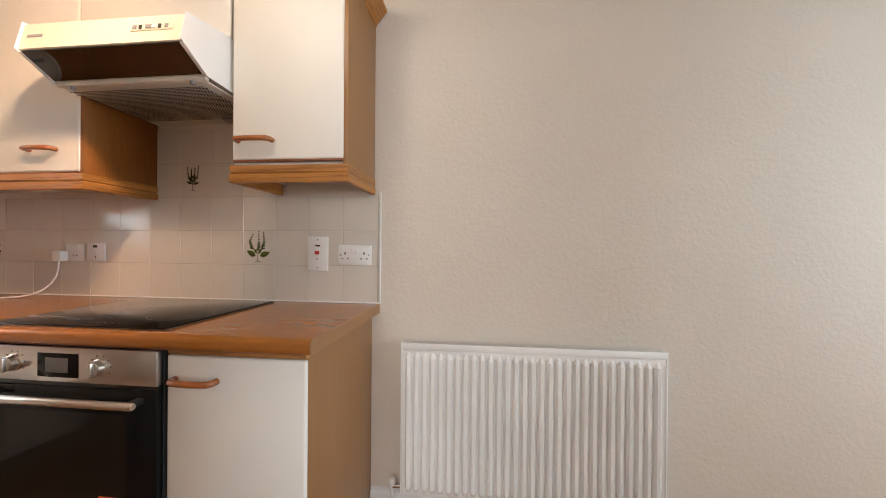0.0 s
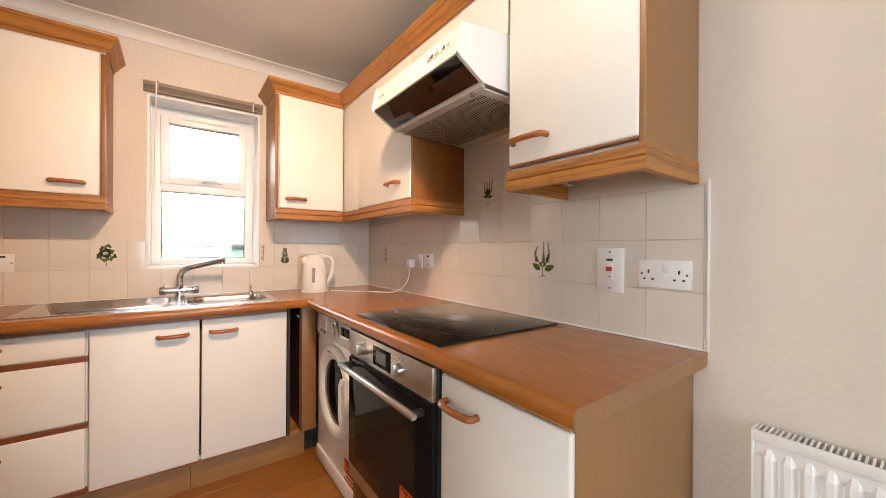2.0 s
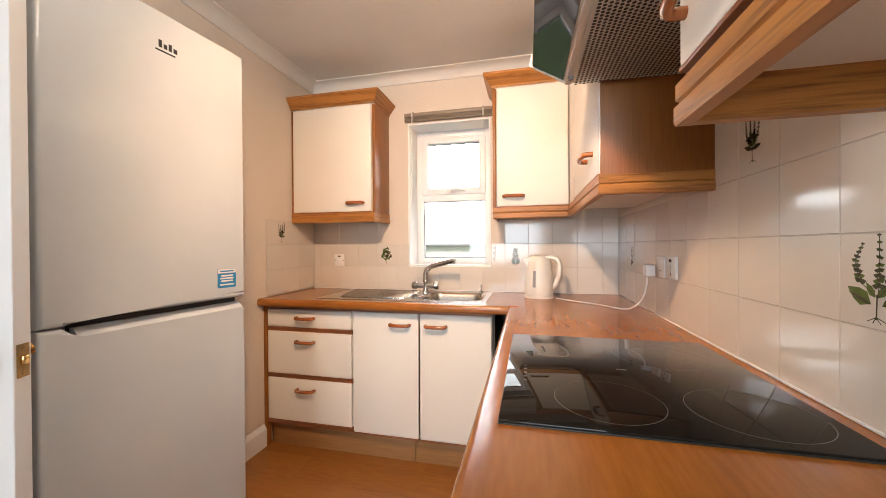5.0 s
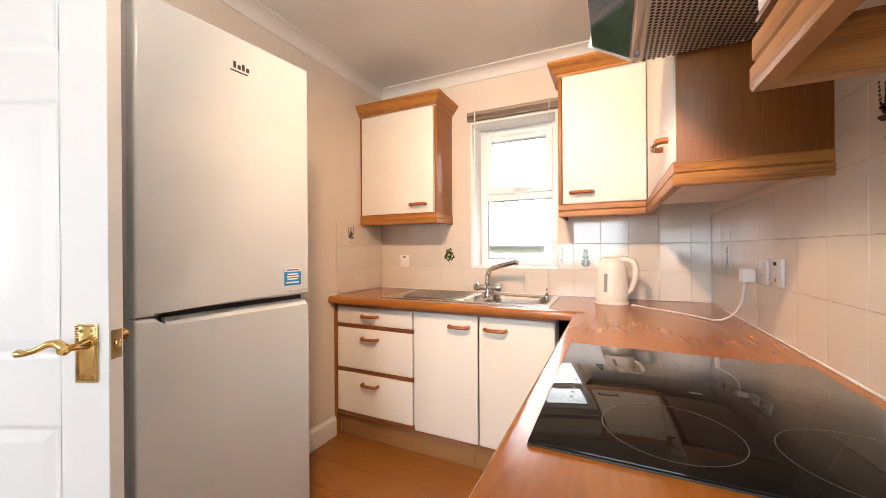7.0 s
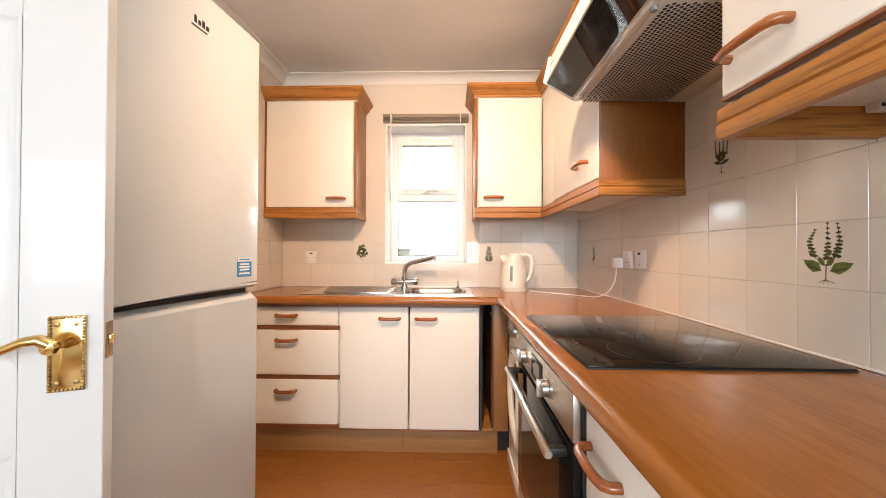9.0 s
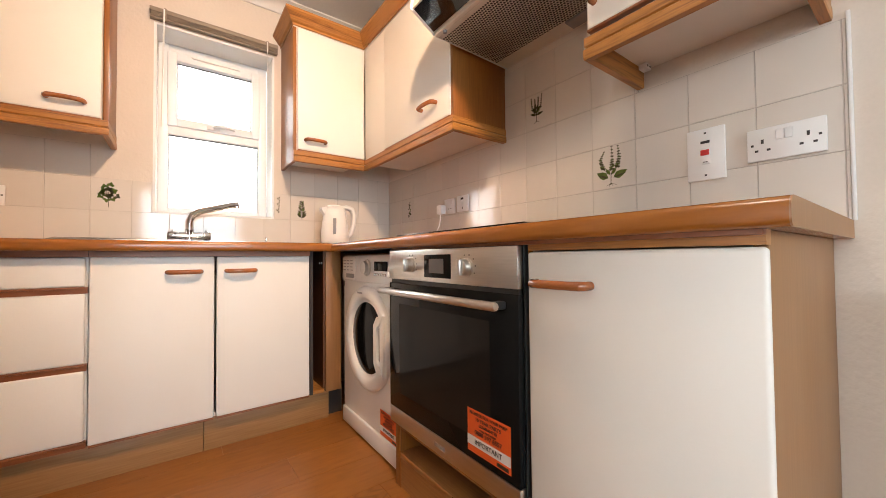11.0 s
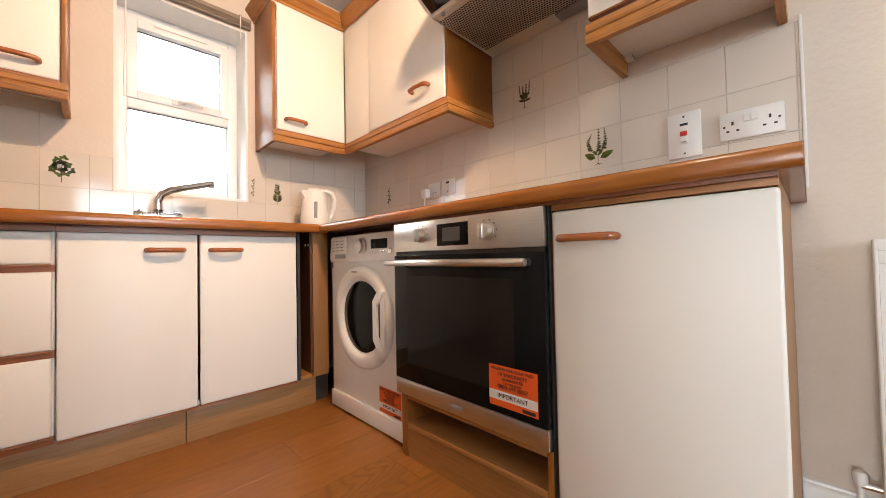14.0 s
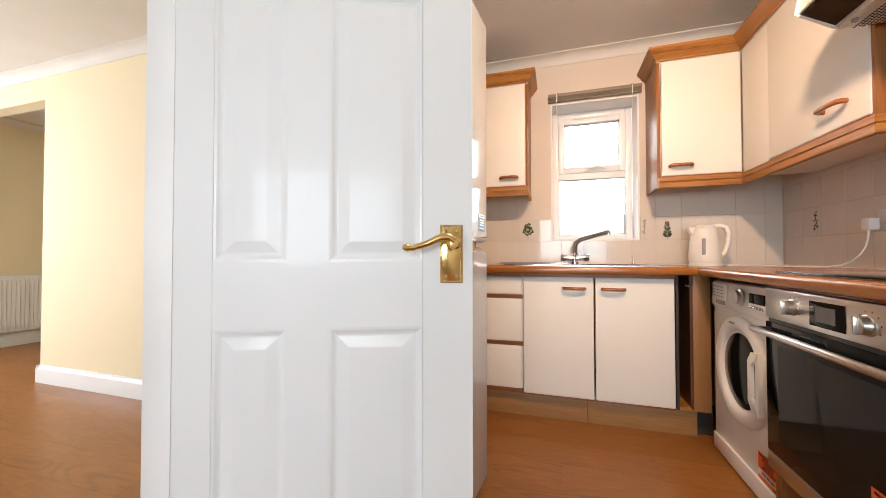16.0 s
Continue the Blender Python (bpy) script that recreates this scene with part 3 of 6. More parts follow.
single("backdrop", box(mesh(), -80.2, -80, -120, 120, -6, 90), (-80, 0, 0), OVERCAST, "bright white overcast sky", kind="structure", smooth=False)
garden_tree(-24, -2.5, 3.1, 3)
garden_tree(-26, 1.6, 2.9, 5)
garden_tree(-24, 6.0, 2.6, 8)


# ---- kitchen units ----
TOP = 0.952        # worktop's upper face
UNDER = 0.908      # and its lower face
WX = -2.165        # door fronts of the window run
NY = 0.890         # door fronts of the cooker run


def bow_handle(parent, along, mid, front, z, width=0.118, name="handle"):
    """A bowed wooden bar handle. along 'y': on a front that faces +x; along 'x': on one that faces -y."""
    h = width / 2
    prof = [(-h, 0.0), (-h, 0.018), (-h + 0.008, 0.029), (-h + 0.028, 0.034), (0, 0.036), (h - 0.028, 0.034), (h - 0.008, 0.029), (h, 0.018), (h, 0.0)]
    pts = [(front + d, mid + s, z) if along == "y" else (mid + s, front - d, z) for s, d in prof]
    return part(name, tube(mesh(), pts, [0.010, 0.010, 0.0105, 0.010, 0.010, 0.010, 0.0105, 0.010, 0.010], 10), HANDLE_WOOD, parent, "bowed red-brown wooden handle")


def door_leaf(parent, facing, u0, u1, z0, z1, front, name="door", lip=True):
    """A cream door or drawer front, 19 mm thick, with a red-brown wooden edge along its foot."""
    bm = mesh()
    t = 0.02
    if facing == "x":
        box(bm, front - t, front, u0, u1, z0, z1, 0.008, 4)
    else:
        box(bm, u0, u1, front, front + t, z0, z1, 0.008, 4)
    leaf = part(name, bm, LAMINATE, parent, "cream laminate front")
    if lip:
        bm = mesh()
        if facing == "x":
            box(bm, front - t, front + 0.002, u0 + 0.002, u1 - 0.002, z0 - 0.008, z0 + 0.0005, 0.003)
        else:
            box(bm, u0 + 0.002, u1 - 0.002, front - 0.002, front + t, z0 - 0.008, z0 + 0.0005, 0.003)
        part("edging", bm, RED_RAIL, leaf, "red-brown edge strip")
    return leaf


def rail(parent, facing, u0, u1, z0, z1, front, material=None):
    bm = mesh()
    if facing == "x":
        box(bm, front - 0.03, front - 0.004, u0, u1, z0, z1)
    else:
        box(bm, u0, u1, front + 0.004, front + 0.03, z0, z1)
    return part("rail", bm, material or RED_RAIL, parent)


# drawer unit under the drainer
u = thing("drawer_unit", (-2.45, -0.39, 0), "cream three-drawer base unit with wooden bar handles", "cabinet")
bm = mesh()
box(bm, W + 0.003, WX - 0.024, -0.695, -0.676, 0.155, UNDER)
box(bm, W + 0.003, WX - 0.024, -0.098, -0.080, 0.155, UNDER)
box(bm, W + 0.003, WX - 0.024, -0.676, -0.098, 0.155, 0.173)
box(bm, W + 0.003, W + 0.012, -0.676, -0.098, 0.173, UNDER)
part("body", bm, CARCASS, u)
part("end_panel", box(mesh(), -2.20, WX + 0.004, -0.697, -0.678, 0.0, UNDER), OAK_V, u, "oak end strip")
rail(u, "x", -0.676, -0.080, 0.885, UNDER, WX)
for z0, z1, hz in ((0.770, 0.882, 0.832), (0.473, 0.744, 0.684), (0.178, 0.447, 0.382)):
    leaf = door_leaf(u, "x", -0.674, -0.086, z0, z1, WX, "drawer")
    bow_handle(leaf, "y", -0.398, WX, hz)
    rail(u, "x", -0.676, -0.080, z0 - 0.026, z0 - 0.002, WX)

# sink unit
u = thing("sink_unit", (-2.45, 0.34, 0), "cream two-door sink base unit", "cabinet")
bm = mesh()
box(bm, W + 0.003, WX - 0.024, -0.078, -0.060, 0.155, UNDER)
box(bm, W + 0.003, WX - 0.024, 0.744, 0.762, 0.155, UNDER)
box(bm, W + 0.003, WX - 0.024, -0.060, 0.744, 0.155, 0.173)
part("body", bm, CARCASS, u)
rail(u, "x", -0.078, 0.762, 0.885, UNDER, WX)
for a, b, h in ((-0.076, 0.337, 0.226), (0.345, 0.760, 0.443)):
    leaf = door_leaf(u, "x", a, b, 0.156, 0.884, WX)
    bow_handle(leaf, "y", h, WX, 0.818)

# narrow open slot beside it, its shade put into dark boards, and the oak corner post
u = thing("tray_space", (-2.3, 0.80, 0), "narrow open tray space with its shade coloured in and oak corner post", "cabinet")
part("side_panel", box(mesh(), -2.72, WX - 0.002, 0.764, 0.778, 0.155, UNDER), DARK, u, "inner side, slot shade put into its colour")
part("shelf", box(mesh(), -2.72, WX - 0.004, 0.778, 0.834, 0.155, 0.173), OAK_Y, u)
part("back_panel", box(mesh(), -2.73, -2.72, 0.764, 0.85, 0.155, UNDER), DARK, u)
part("side_panel", box(mesh(), -2.72, WX - 0.012, 0.834, 0.846, 0.173, UNDER), OAK_SHADED, u, "brown inner side, darkened for the slot's shade")
part("post", box(mesh(), -2.72, WX - 0.001, 0.846, 0.93, 0.155, UNDER, 0.002), OAK_PALE, u, "oak corner post")
for z in (0.845,):
    for x in (-2.19, -2.225):
        bm = mesh()
        turned(bm, [(0.0005, 0), (0.006, 0), (0.006, -0.003), (0.0005, -0.004)], (x, 0.833, z), "y", 10)
        part("hole_cap", bm, WHITE_PLASTIC, u)

# plinth along the window run
u = thing("plinth", (-2.21, 0.1, 0), "oak plinth board under the base units", "plinth")
for a, b in ((-0.676, 0.30), (0.302, 0.874)):
    part("board", box(mesh(), -2.225, -2.209, a, b, 0.0, 0.15, 0.001), OAK_PLINTH, u)

# near-black board added to stand in for the shade of the corner gap
part("return_board", box(mesh(), -2.262, -2.247, 0.8745, 0.962, 0.0, 0.154), DARK, u, "near-black board for the shade in the corner gap")

# oven housing
OX0, OX1 = -1.484, -0.822
u = thing("oven_housing", (-1.15, 1.1, 0), "oak-fronted oven housing with an open shelf under the oven", "cabinet")
part("side_panel", box(mesh(), OX0 - 0.005, OX0 - 0.001, 0.93, N - 0.01, 0.0, UNDER), OAK_V, u)
part("side_panel", box(mesh(), OX1 + 0.001, OX1 + 0.006, 0.90, N - 0.01, 0.0, UNDER), OAK_V, u)
part("front_rail", box(mesh(), OX0 + 0.047, OX1 - 0.019, 0.885, 0.905, 0.222, 0.243, 0.001), OAK_BOARD, u)
part("shelf", box(mesh(), OX0 + 0.047, OX1 - 0.019, 0.884, 1.45, 0.112, 0.132, 0.001), OAK_BOARD, u)
part("shelf_back", box(mesh(), OX0 + 0.03, OX1, 1.43, 1.45, 0.132, 0.243), OAK_BOARD, u)
part("post", box(mesh(), OX0 + 0.012, OX0 + 0.046, 0.884, 0.91, 0.0, 0.243, 0.001), OAK_V, u)
part("inner_side", box(mesh(), OX1 - 0.018, OX1 - 0.002, 0.912, 1.43, 0.0, 0.243), OAK_V, u)
part("post", box(mesh(), OX1 - 0.018, OX1, 0.884, 0.91, 0.0, 0.243, 0.001), OAK_V, u)
part("inner_side", box(mesh(), OX0 + 0.03, OX0 + 0.046, 0.91, 1.43, 0.132, 0.243), OAK_V, u)
part("lower_board", box(mesh(), OX0 + 0.046, OX1 - 0.018, 0.888, 0.906, 0.0, 0.112), OAK_BOARD, u)
part("filler", box(mesh(), OX1, OX1 + 0.004, 0.885, 0.90, 0.0, UNDER), BLACK, u)

# end unit
u = thing("end_unit", (-0.6, 1.2, 0), "cream single-door base unit with an oak end panel", "cabinet")
bm = mesh()
box(bm, OX1 + 0.008, OX1 + 0.026, NY + 0.024, N - 0.01, 0.09, UNDER)
box(bm, OX1 + 0.026, -0.388, NY + 0.024, N - 0.01, 0.09, 0.108)
part("body", bm, CARCASS, u)
leaf = door_leaf(u, "y", OX1 + 0.008, -0.364, 0.088, 0.882, NY)
bow_handle(leaf, "x", -0.715, NY, 0.808, 0.136)
rail(u, "y", OX1 + 0.008, -0.366, 0.885, UNDER, NY, OAK_X)
part("end_panel", box(mesh(), -0.386, -0.367, NY + 0.021, N - 0.003, 0.0, UNDER, 0.002), OAK_PALE, u, "pale oak end panel")
part("board", box(mesh(), OX1 + 0.008, -0.364, 0.935, 0.95, 0.0, 0.086), OAK_BOARD, u)


# ---- worktop ----
def edge_profile(front, sign):
    """The rounded front of a worktop: (across, z), sign the way the front looks."""
    out = [(front - 0.05 * sign, UNDER), (front - 0.012 * sign, UNDER)]
    out += [(front - 0.012 * sign + 0.012 * sign * math.cos(radians(a)), UNDER + 0.012 + 0.012 * math.sin(radians(a))) for a in range(-75, 1, 25)]
    out += [(front - 0.018 * sign + 0.018 * sign * math.cos(radians(a)), TOP - 0.018 + 0.018 * math.sin(radians(a))) for a in range(0, 91, 18)]
    return out + [(front - 0.05 * sign, TOP)]


FX, FY, EX = -2.105, 0.853, -0.334      # fronts of the two runs and the free end
SINK = (-2.69, -2.20, -0.34, 0.722)     # sink: x from, to, y from, to
BOWL = (-2.60, -2.265, 0.285, 0.690)
top = thing("worktop", (-1.5, 1.2, TOP), "L-shaped brown wood-grain laminate worktop with rounded edges", "worktop")
bm = mesh()
prism(bm, edge_profile(FY, -1), "x", FX, EX)
box(bm, FX, EX, FY + 0.05, N, UNDER, TOP)
part("cooker_run", bm, WORKTOP, top)
x1 = FX - 0.05
part("rounded_edge", prism(mesh(), edge_profile(FX, 1), "y", S + 0.002, FY + 0.004), WORKTOP_Y, top)
for a, b, c, d in ((W, BOWL[0] + 0.005, S + 0.002, N), (BOWL[1] - 0.005, x1, S + 0.002, FY + 0.05), (BOWL[0] + 0.005, BOWL[1] - 0.005, S + 0.002, BOWL[2] + 0.005),
                   (BOWL[0] + 0.005, BOWL[1] - 0.005, BOWL[3] - 0.005, N), (BOWL[1] - 0.005, FX, FY + 0.05, N)):
    part("sink_run", box(mesh(), a, b, c, d, UNDER, TOP), WORKTOP_Y, top)
part("end_strip", prism(mesh(), [(y, z) for y, z in edge_profile(FY, -1)[:-1]] + [(FY + 0.05, TOP), (N, TOP), (N, UNDER)], "x", EX, EX + 0.0025), OAK_PALE, top, "pale edging strip on the cut end")
part("under_rail", box(mesh(), OX0, -0.366, FY + 0.025, FY + 0.04, UNDER - 0.008, UNDER), RED_RAIL, top)
bm = mesh()
box(bm, W, EX, N - 0.006, N, TOP, TOP + 0.006, 0.002)
box(bm, W, W + 0.006, S, N - 0.006, TOP, TOP + 0.006, 0.002)
part("sealant", bm, WHITE_PLASTIC, top, "white sealant bead")


# ---- wall units ----
CORNICE = [(0, 0), (0.006, 0), (0.006, 0.012), (0.018, 0.02), (0.030, 0.038), (0.046, 0.058), (0.052, 0.064), (0.052, 0.078), (0.0, 0.078)]
PELMET = [(0.002, 0), (-0.020, 0), (-0.020, 0.066), (0.002, 0.066), (0.002, 0.040), (-0.003, 0.036), (0.004, 0.030), (0.004, 0.006)]


def sweep(bm, outline, corners, z, leg=0):
    """One leg of a moulding of the given outline (out, up) along a line of plan corners, mitred, out to the right-hand side."""
    pts = [Vector((x, y)) for x, y in corners]
    rings = []
    for i, p in enumerate(pts):
        a = (p - pts[i - 1]).normalized() if i else (pts[1] - p).normalized()
        b = (pts[i + 1] - p).normalized() if i + 1 < len(pts) else a
        na, nb = Vector((a.y, -a.x)), Vector((b.y, -b.x))
        m = (na + nb).normalized()
        m /= m.dot(na)
        rings.append([(p.x + m.x * o, p.y + m.y * o, z + h) for o, h in outline])
    return loft(bm, rings[leg:leg + 2])


CZ0, CZ1, PZ = 1.519, 2.251, 1.446      # wall unit doors: foot, head; foot of the pelmet
LX, CX, BY = -2.455, -2.428, 1.191      # fronts of the wall units

u = thing("wall_unit", (-2.6, -0.38, PZ), "cream single wall unit with oak sides, cornice and pelmet", "cabinet", "wall units")
bm = mesh()
box(bm, W + 0.002, LX - 0.022, S + 0.003, -0.082, CZ0, CZ1)
part("body", bm, CARCASS, u)
part("side_panel", box(mesh(), W + 0.002, LX - 0.02, -0.080, -0.060, PZ + 0.008, CZ1 + 0.002, 0.002), OAK_V, u)
part("side_strip", box(mesh(), LX - 0.03, LX - 0.004, S + 0.002, -0.688, PZ + 0.06, CZ1), OAK_V, u)
leaf = door_leaf(u, "x", -0.686, -0.082, CZ0, CZ1, LX)
bow_handle(leaf, "y", -0.198, LX, 1.578)
part("pelmet", sweep(mesh(), PELMET, [(LX, S + 0.002), (LX, -0.060), (W + 0.002, -0.060)], PZ, 0), OAK_Y, u, "moulded oak pelmet", smooth=False)
part("pelmet", sweep(mesh(), PELMET, [(LX, S + 0.002), (LX, -0.060), (W + 0.002, -0.060)], PZ, 1), OAK_X, u, "moulded oak pelmet", smooth=False)
part("cornice", sweep(mesh(), CORNICE, [(LX, S + 0.002), (LX, -0.060), (W + 0.002, -0.060)], CZ1 + 0.003, 0), OAK_Y, u, "moulded oak cornice", smooth=False)
part("cornice", sweep(mesh(), CORNICE, [(LX, S + 0.002), (LX, -0.060), (W + 0.002, -0.060)], CZ1 + 0.003, 1), OAK_X, u, "moulded oak cornice", smooth=False)

u = thing("wall_unit", (-2.55, 1.0, PZ), "cream wall unit beside the window joined to the corner", "cabinet", "wall units")
part("body", box(mesh(), W + 0.002, CX - 0.022, 0.766, BY - 0.03, CZ0 - 0.028, CZ1), CARCASS, u)
part("side_panel", box(mesh(), W + 0.002, CX - 0.01, 0.744, 0.764, PZ + 0.002, CZ1 + 0.002, 0.002), OAK_V, u)
leaf = door_leaf(u, "x", 0.768, BY + 0.003, CZ0, CZ1, CX)
bow_handle(leaf, "y", 0.872, CX, 1.580)
part("pelmet", sweep(mesh(), PELMET, [(CX, 0.746), (CX, BY)], PZ, 0), OAK_Y, u, "moulded oak pelmet", smooth=False)
part("cornice", sweep(mesh(), CORNICE, [(W + 0.002, 0.744), (CX, 0.744), (CX, BY)], CZ1 + 0.003, 0), OAK_X, u, "moulded oak cornice", smooth=False)
part("cornice", sweep(mesh(), CORNICE, [(W + 0.002, 0.744), (CX, 0.744), (CX, BY)], CZ1 + 0.003, 1), OAK_Y, u, "moulded oak cornice", smooth=False)

u = thing("wall_unit", (-2.0, 1.36, PZ), "cream corner wall unit with an oak side beside the hood", "cabinet", "wall units")
part("body", box(mesh(), CX, -1.511, BY + 0.024, N - 0.003, CZ0 - 0.028, CZ1), CARCASS, u)
part("side_panel", box(mesh(), -1.509, -1.486, BY + 0.006, N - 0.003, PZ + 0.01, CZ1 + 0.002, 0.002), OAK_V, u)
part("filler", box(mesh(), CX + 0.002, -2.148, BY + 0.006, BY + 0.024, CZ0 - 0.005, CZ1, 0.002), LAMINATE, u)
leaf = door_leaf(u, "y", -2.144, -1.503, CZ0, CZ1, BY)
bow_handle(leaf, "x", -1.672, BY, 1.612, 0.125)
part("pelmet", sweep(mesh(), PELMET, [(CX, BY), (-1.484, BY), (-1.484, N - 0.003)], PZ, 0), OAK_X, u, "moulded oak pelmet", smooth=False)
part("pelmet", sweep(mesh(), PELMET, [(CX, BY), (-1.484, BY), (-1.484, N - 0.003)], PZ, 1), OAK_Y, u, "moulded oak pelmet", smooth=False)
part("cornice", sweep(mesh(), CORNICE, [(CX, BY), (-1.486, BY)], CZ1 + 0.003, 0), OAK_X, u, "moulded oak cornice", smooth=False)

u = thing("hood_unit", (-1.16, 1.36, 2.03), "short cream wall unit above the cooker hood", "cabinet", "wall units")
part("body", box(mesh(), -1.484, -0.838, BY + 0.024, N - 0.003, 2.035, CZ1), CARCASS, u)
door_leaf(u, "y", -1.502, -0.838, 2.035, CZ1, BY, lip=False)
part("cornice", sweep(mesh(), CORNICE, [(-1.486, BY), (-0.838, BY)], CZ1 + 0.003, 0), OAK_X, u, "moulded oak cornice", smooth=False)

u = thing("wall_unit", (-0.59, 1.36, PZ), "cream single wall unit with an oak side and pelmet", "cabinet", "wall units")
AX0, AX1 = -0.832, -0.379
part("body", box(mesh(), AX0, AX1 - 0.002, BY + 0.024, N - 0.003, CZ0 + 0.012, CZ1), CARCASS, u)
part("side_panel", box(mesh(), AX1, AX1 + 0.02, BY + 0.006, N - 0.003, PZ + 0.03, CZ1 + 0.002, 0.002), OAK_PALE, u)
leaf = door_leaf(u, "y", AX0 + 0.006, AX1 + 0.002, CZ0 + 0.034, CZ1, BY)
bow_handle(leaf, "x", -0.730, BY, 1.627, 0.14)
part("pelmet", sweep(mesh(), PELMET, [(AX0, N - 0.010), (AX0, BY), (AX1 + 0.020, BY), (AX1 + 0.020, N - 0.003)], PZ + 0.019, 0), OAK_Y, u, "moulded oak pelmet", smooth=False)
part("pelmet", sweep(mesh(), PELMET, [(AX0, N - 0.010), (AX0, BY), (AX1 + 0.020, BY), (AX1 + 0.020, N - 0.003)], PZ + 0.019, 1), OAK_X, u, "moulded oak pelmet", smooth=False)
part("pelmet", sweep(mesh(), PELMET, [(AX0, N - 0.010), (AX0, BY), (AX1 + 0.020, BY), (AX1 + 0.020, N - 0.003)], PZ + 0.019, 2), OAK_Y, u, "moulded oak pelmet", smooth=False)
part("cornice", sweep(mesh(), CORNICE, [(-0.838, BY), (AX1 + 0.020, BY), (AX1 + 0.020, N - 0.003)], CZ1 + 0.003, 0), OAK_X, u, "moulded oak cornice", smooth=False)
part("cornice", sweep(mesh(), CORNICE, [(-0.838, BY), (AX1 + 0.020, BY), (AX1 + 0.020, N - 0.003)], CZ1 + 0.003, 1), OAK_Y, u, "moulded oak cornice", smooth=False)
bm = mesh()
box(bm, AX0 + 0.024, AX0 + 0.05, N - 0.058, N - 0.022, CZ0 - 0.006, CZ0 + 0.012, 0.002)
br = part("bracket", bm, WHITE_PLASTIC, u, "white corner bracket")
for yy in (N - 0.049, N - 0.031):
    part("screw_hole", turned(mesh(), [(0.0005, 0.0004), (0.0042, 0.0004), (0.0042, -0.001)], (AX0 + 0.05, yy, CZ0 + 0.003), "x", 10), DARK, br)


# ---- appliances ----
def cooker_hood():
    x0, x1 = -1.474, -0.839
    h = thing("cooker_hood", (-1.15, 1.3, 1.80), "cream cooker hood with a smoked glass visor and perforated filter", "cooker hood")
    shape = [(N - 0.003, 1.823), (1.085, 1.833), (0.972, 1.899), (0.992, 1.996), (1.19, 2.030), (N - 0.003, 2.030)]
    part("body", prism(mesh(), shape, "x", x0 + 0.004, x1 - 0.004), HOOD_CREAM, h, smooth=False)
    for a, b in ((x0, x0 + 0.004), (x1 - 0.004, x1)):
        part("side_panel", prism(mesh(), [(N - 0.003, 1.817), (1.078, 1.827), (0.962, 1.899), (0.984, 2.001), (1.192, 2.032), (N - 0.003, 2.032)], "x", a, b), ENAMEL, h, smooth=False)
    # visor lies on the slanting lower front
    d = Vector((0, 1.085 - 0.972, 1.833 - 1.899)).normalized()
    n = Vector((0, -0.066, -0.113)).normalized()
    a, b = Vector((0, 0.972, 1.899)) + d * 0.006, Vector((0, 1.085, 1.833)) - d * 0.010
    bm = mesh()
    vs = []
    for x in (x0 + 0.014, x1 - 0.014):
        for p in (a, b, b + n * 0.006, a + n * 0.006):
            vs.append(bm.verts.new((x, p.y, p.z)))
    for q in ((0, 1, 2, 3), (4, 7, 6, 5), (0, 4, 5, 1), (1, 5, 6, 2), (2, 6, 7, 3), (3, 7, 4, 0)):
        bm.faces.new([vs[i] for i in q])
    part("visor", bm, SMOKE, h, "smoked glass visor", smooth=False)
    for xa, xb in ((x0 + 0.003, x0 + 0.014), (x1 - 0.014, x1 - 0.003)):
        bm = mesh()
        prism(bm, [(a.y, a.z), (b.y, b.z), (b.y + n.y * 0.008, b.z + n.z * 0.008), (a.y + n.y * 0.008, a.z + n.z * 0.008)], "x", xa, xb)
        part("visor_edge", bm, ENAMEL, h, smooth=False)
    filt = part("filter", box(mesh(), x0 + 0.02, x1 - 0.02, 1.10, 1.44, 1.817, 1.824, 0.002), FILTER, h, "perforated metal grease filter")
    vs, fs = [], []
    nx, ny = 46, 27
    for i in range(nx):
        for j in range(ny):
            cx = x0 + 0.036 + (x1 - x0 - 0.072) * (i + 0.5 * (j % 2)) / nx
            cy = 1.112 + 0.316 * j / (ny - 1)
            k = len(vs)
            vs += [Vector((cx + 0.0051 * math.cos(t), cy + 0.0051 * math.sin(t), 1.8055)) for t in [math.pi / 3 * q for q in range(6)]]
            fs.append(tuple(range(k, k + 6)))
    data = bpy.data.meshes.new("perforation")
    data.from_pydata([(v - BASE[h]) * PLAN for v in vs], [], fs)
    data.materials.append(DARK)
    ob = new("perforation", data)
    ob.parent = filt
    tagged(ob, kind="stuff")
    part("front_bar", box(mesh(), x0 + 0.01, x1 - 0.01, 1.080, 1.10, 1.817, 1.833, 0.003), FILTER, h)
    for x in (x0 + 0.07, x1 - 0.07):
        part("clip", turned(mesh(), [(0.001, -0.012), (0.008, -0.012), (0.010, 0)], (x, 1.092, 1.819), "z", 10), GREY, h)
    part("lamp_cover", box(mesh(), x1 - 0.24, x1 - 0.03, 1.455, 1.515, 1.811, 1.823, 0.003), GREY, h, "grey lamp cover")
    # switch plate on the front
    def on_front(x, f, out=0.0):
        p = Vector((x, 0.972 + (0.992 - 0.972) * f, 1.899 + (1.996 - 1.899) * f))
        return p + Vector((0, -0.979, 0.202)) * out
    def plate(xa, xb, f0, f1, out, mat_, name, label=""):
        bm = mesh()
        vs = [bm.verts.new(on_front(x, f, o)) for x in (xa, xb) for f in (f0, f1) for o in (0, out)]
        for q in ((0, 1, 3, 2), (4, 6, 7, 5), (0, 4, 5, 1), (2, 3, 7, 6), (0, 2, 6, 4), (1, 5, 7, 3)):
            bm.faces.new([vs[i] for i in q])
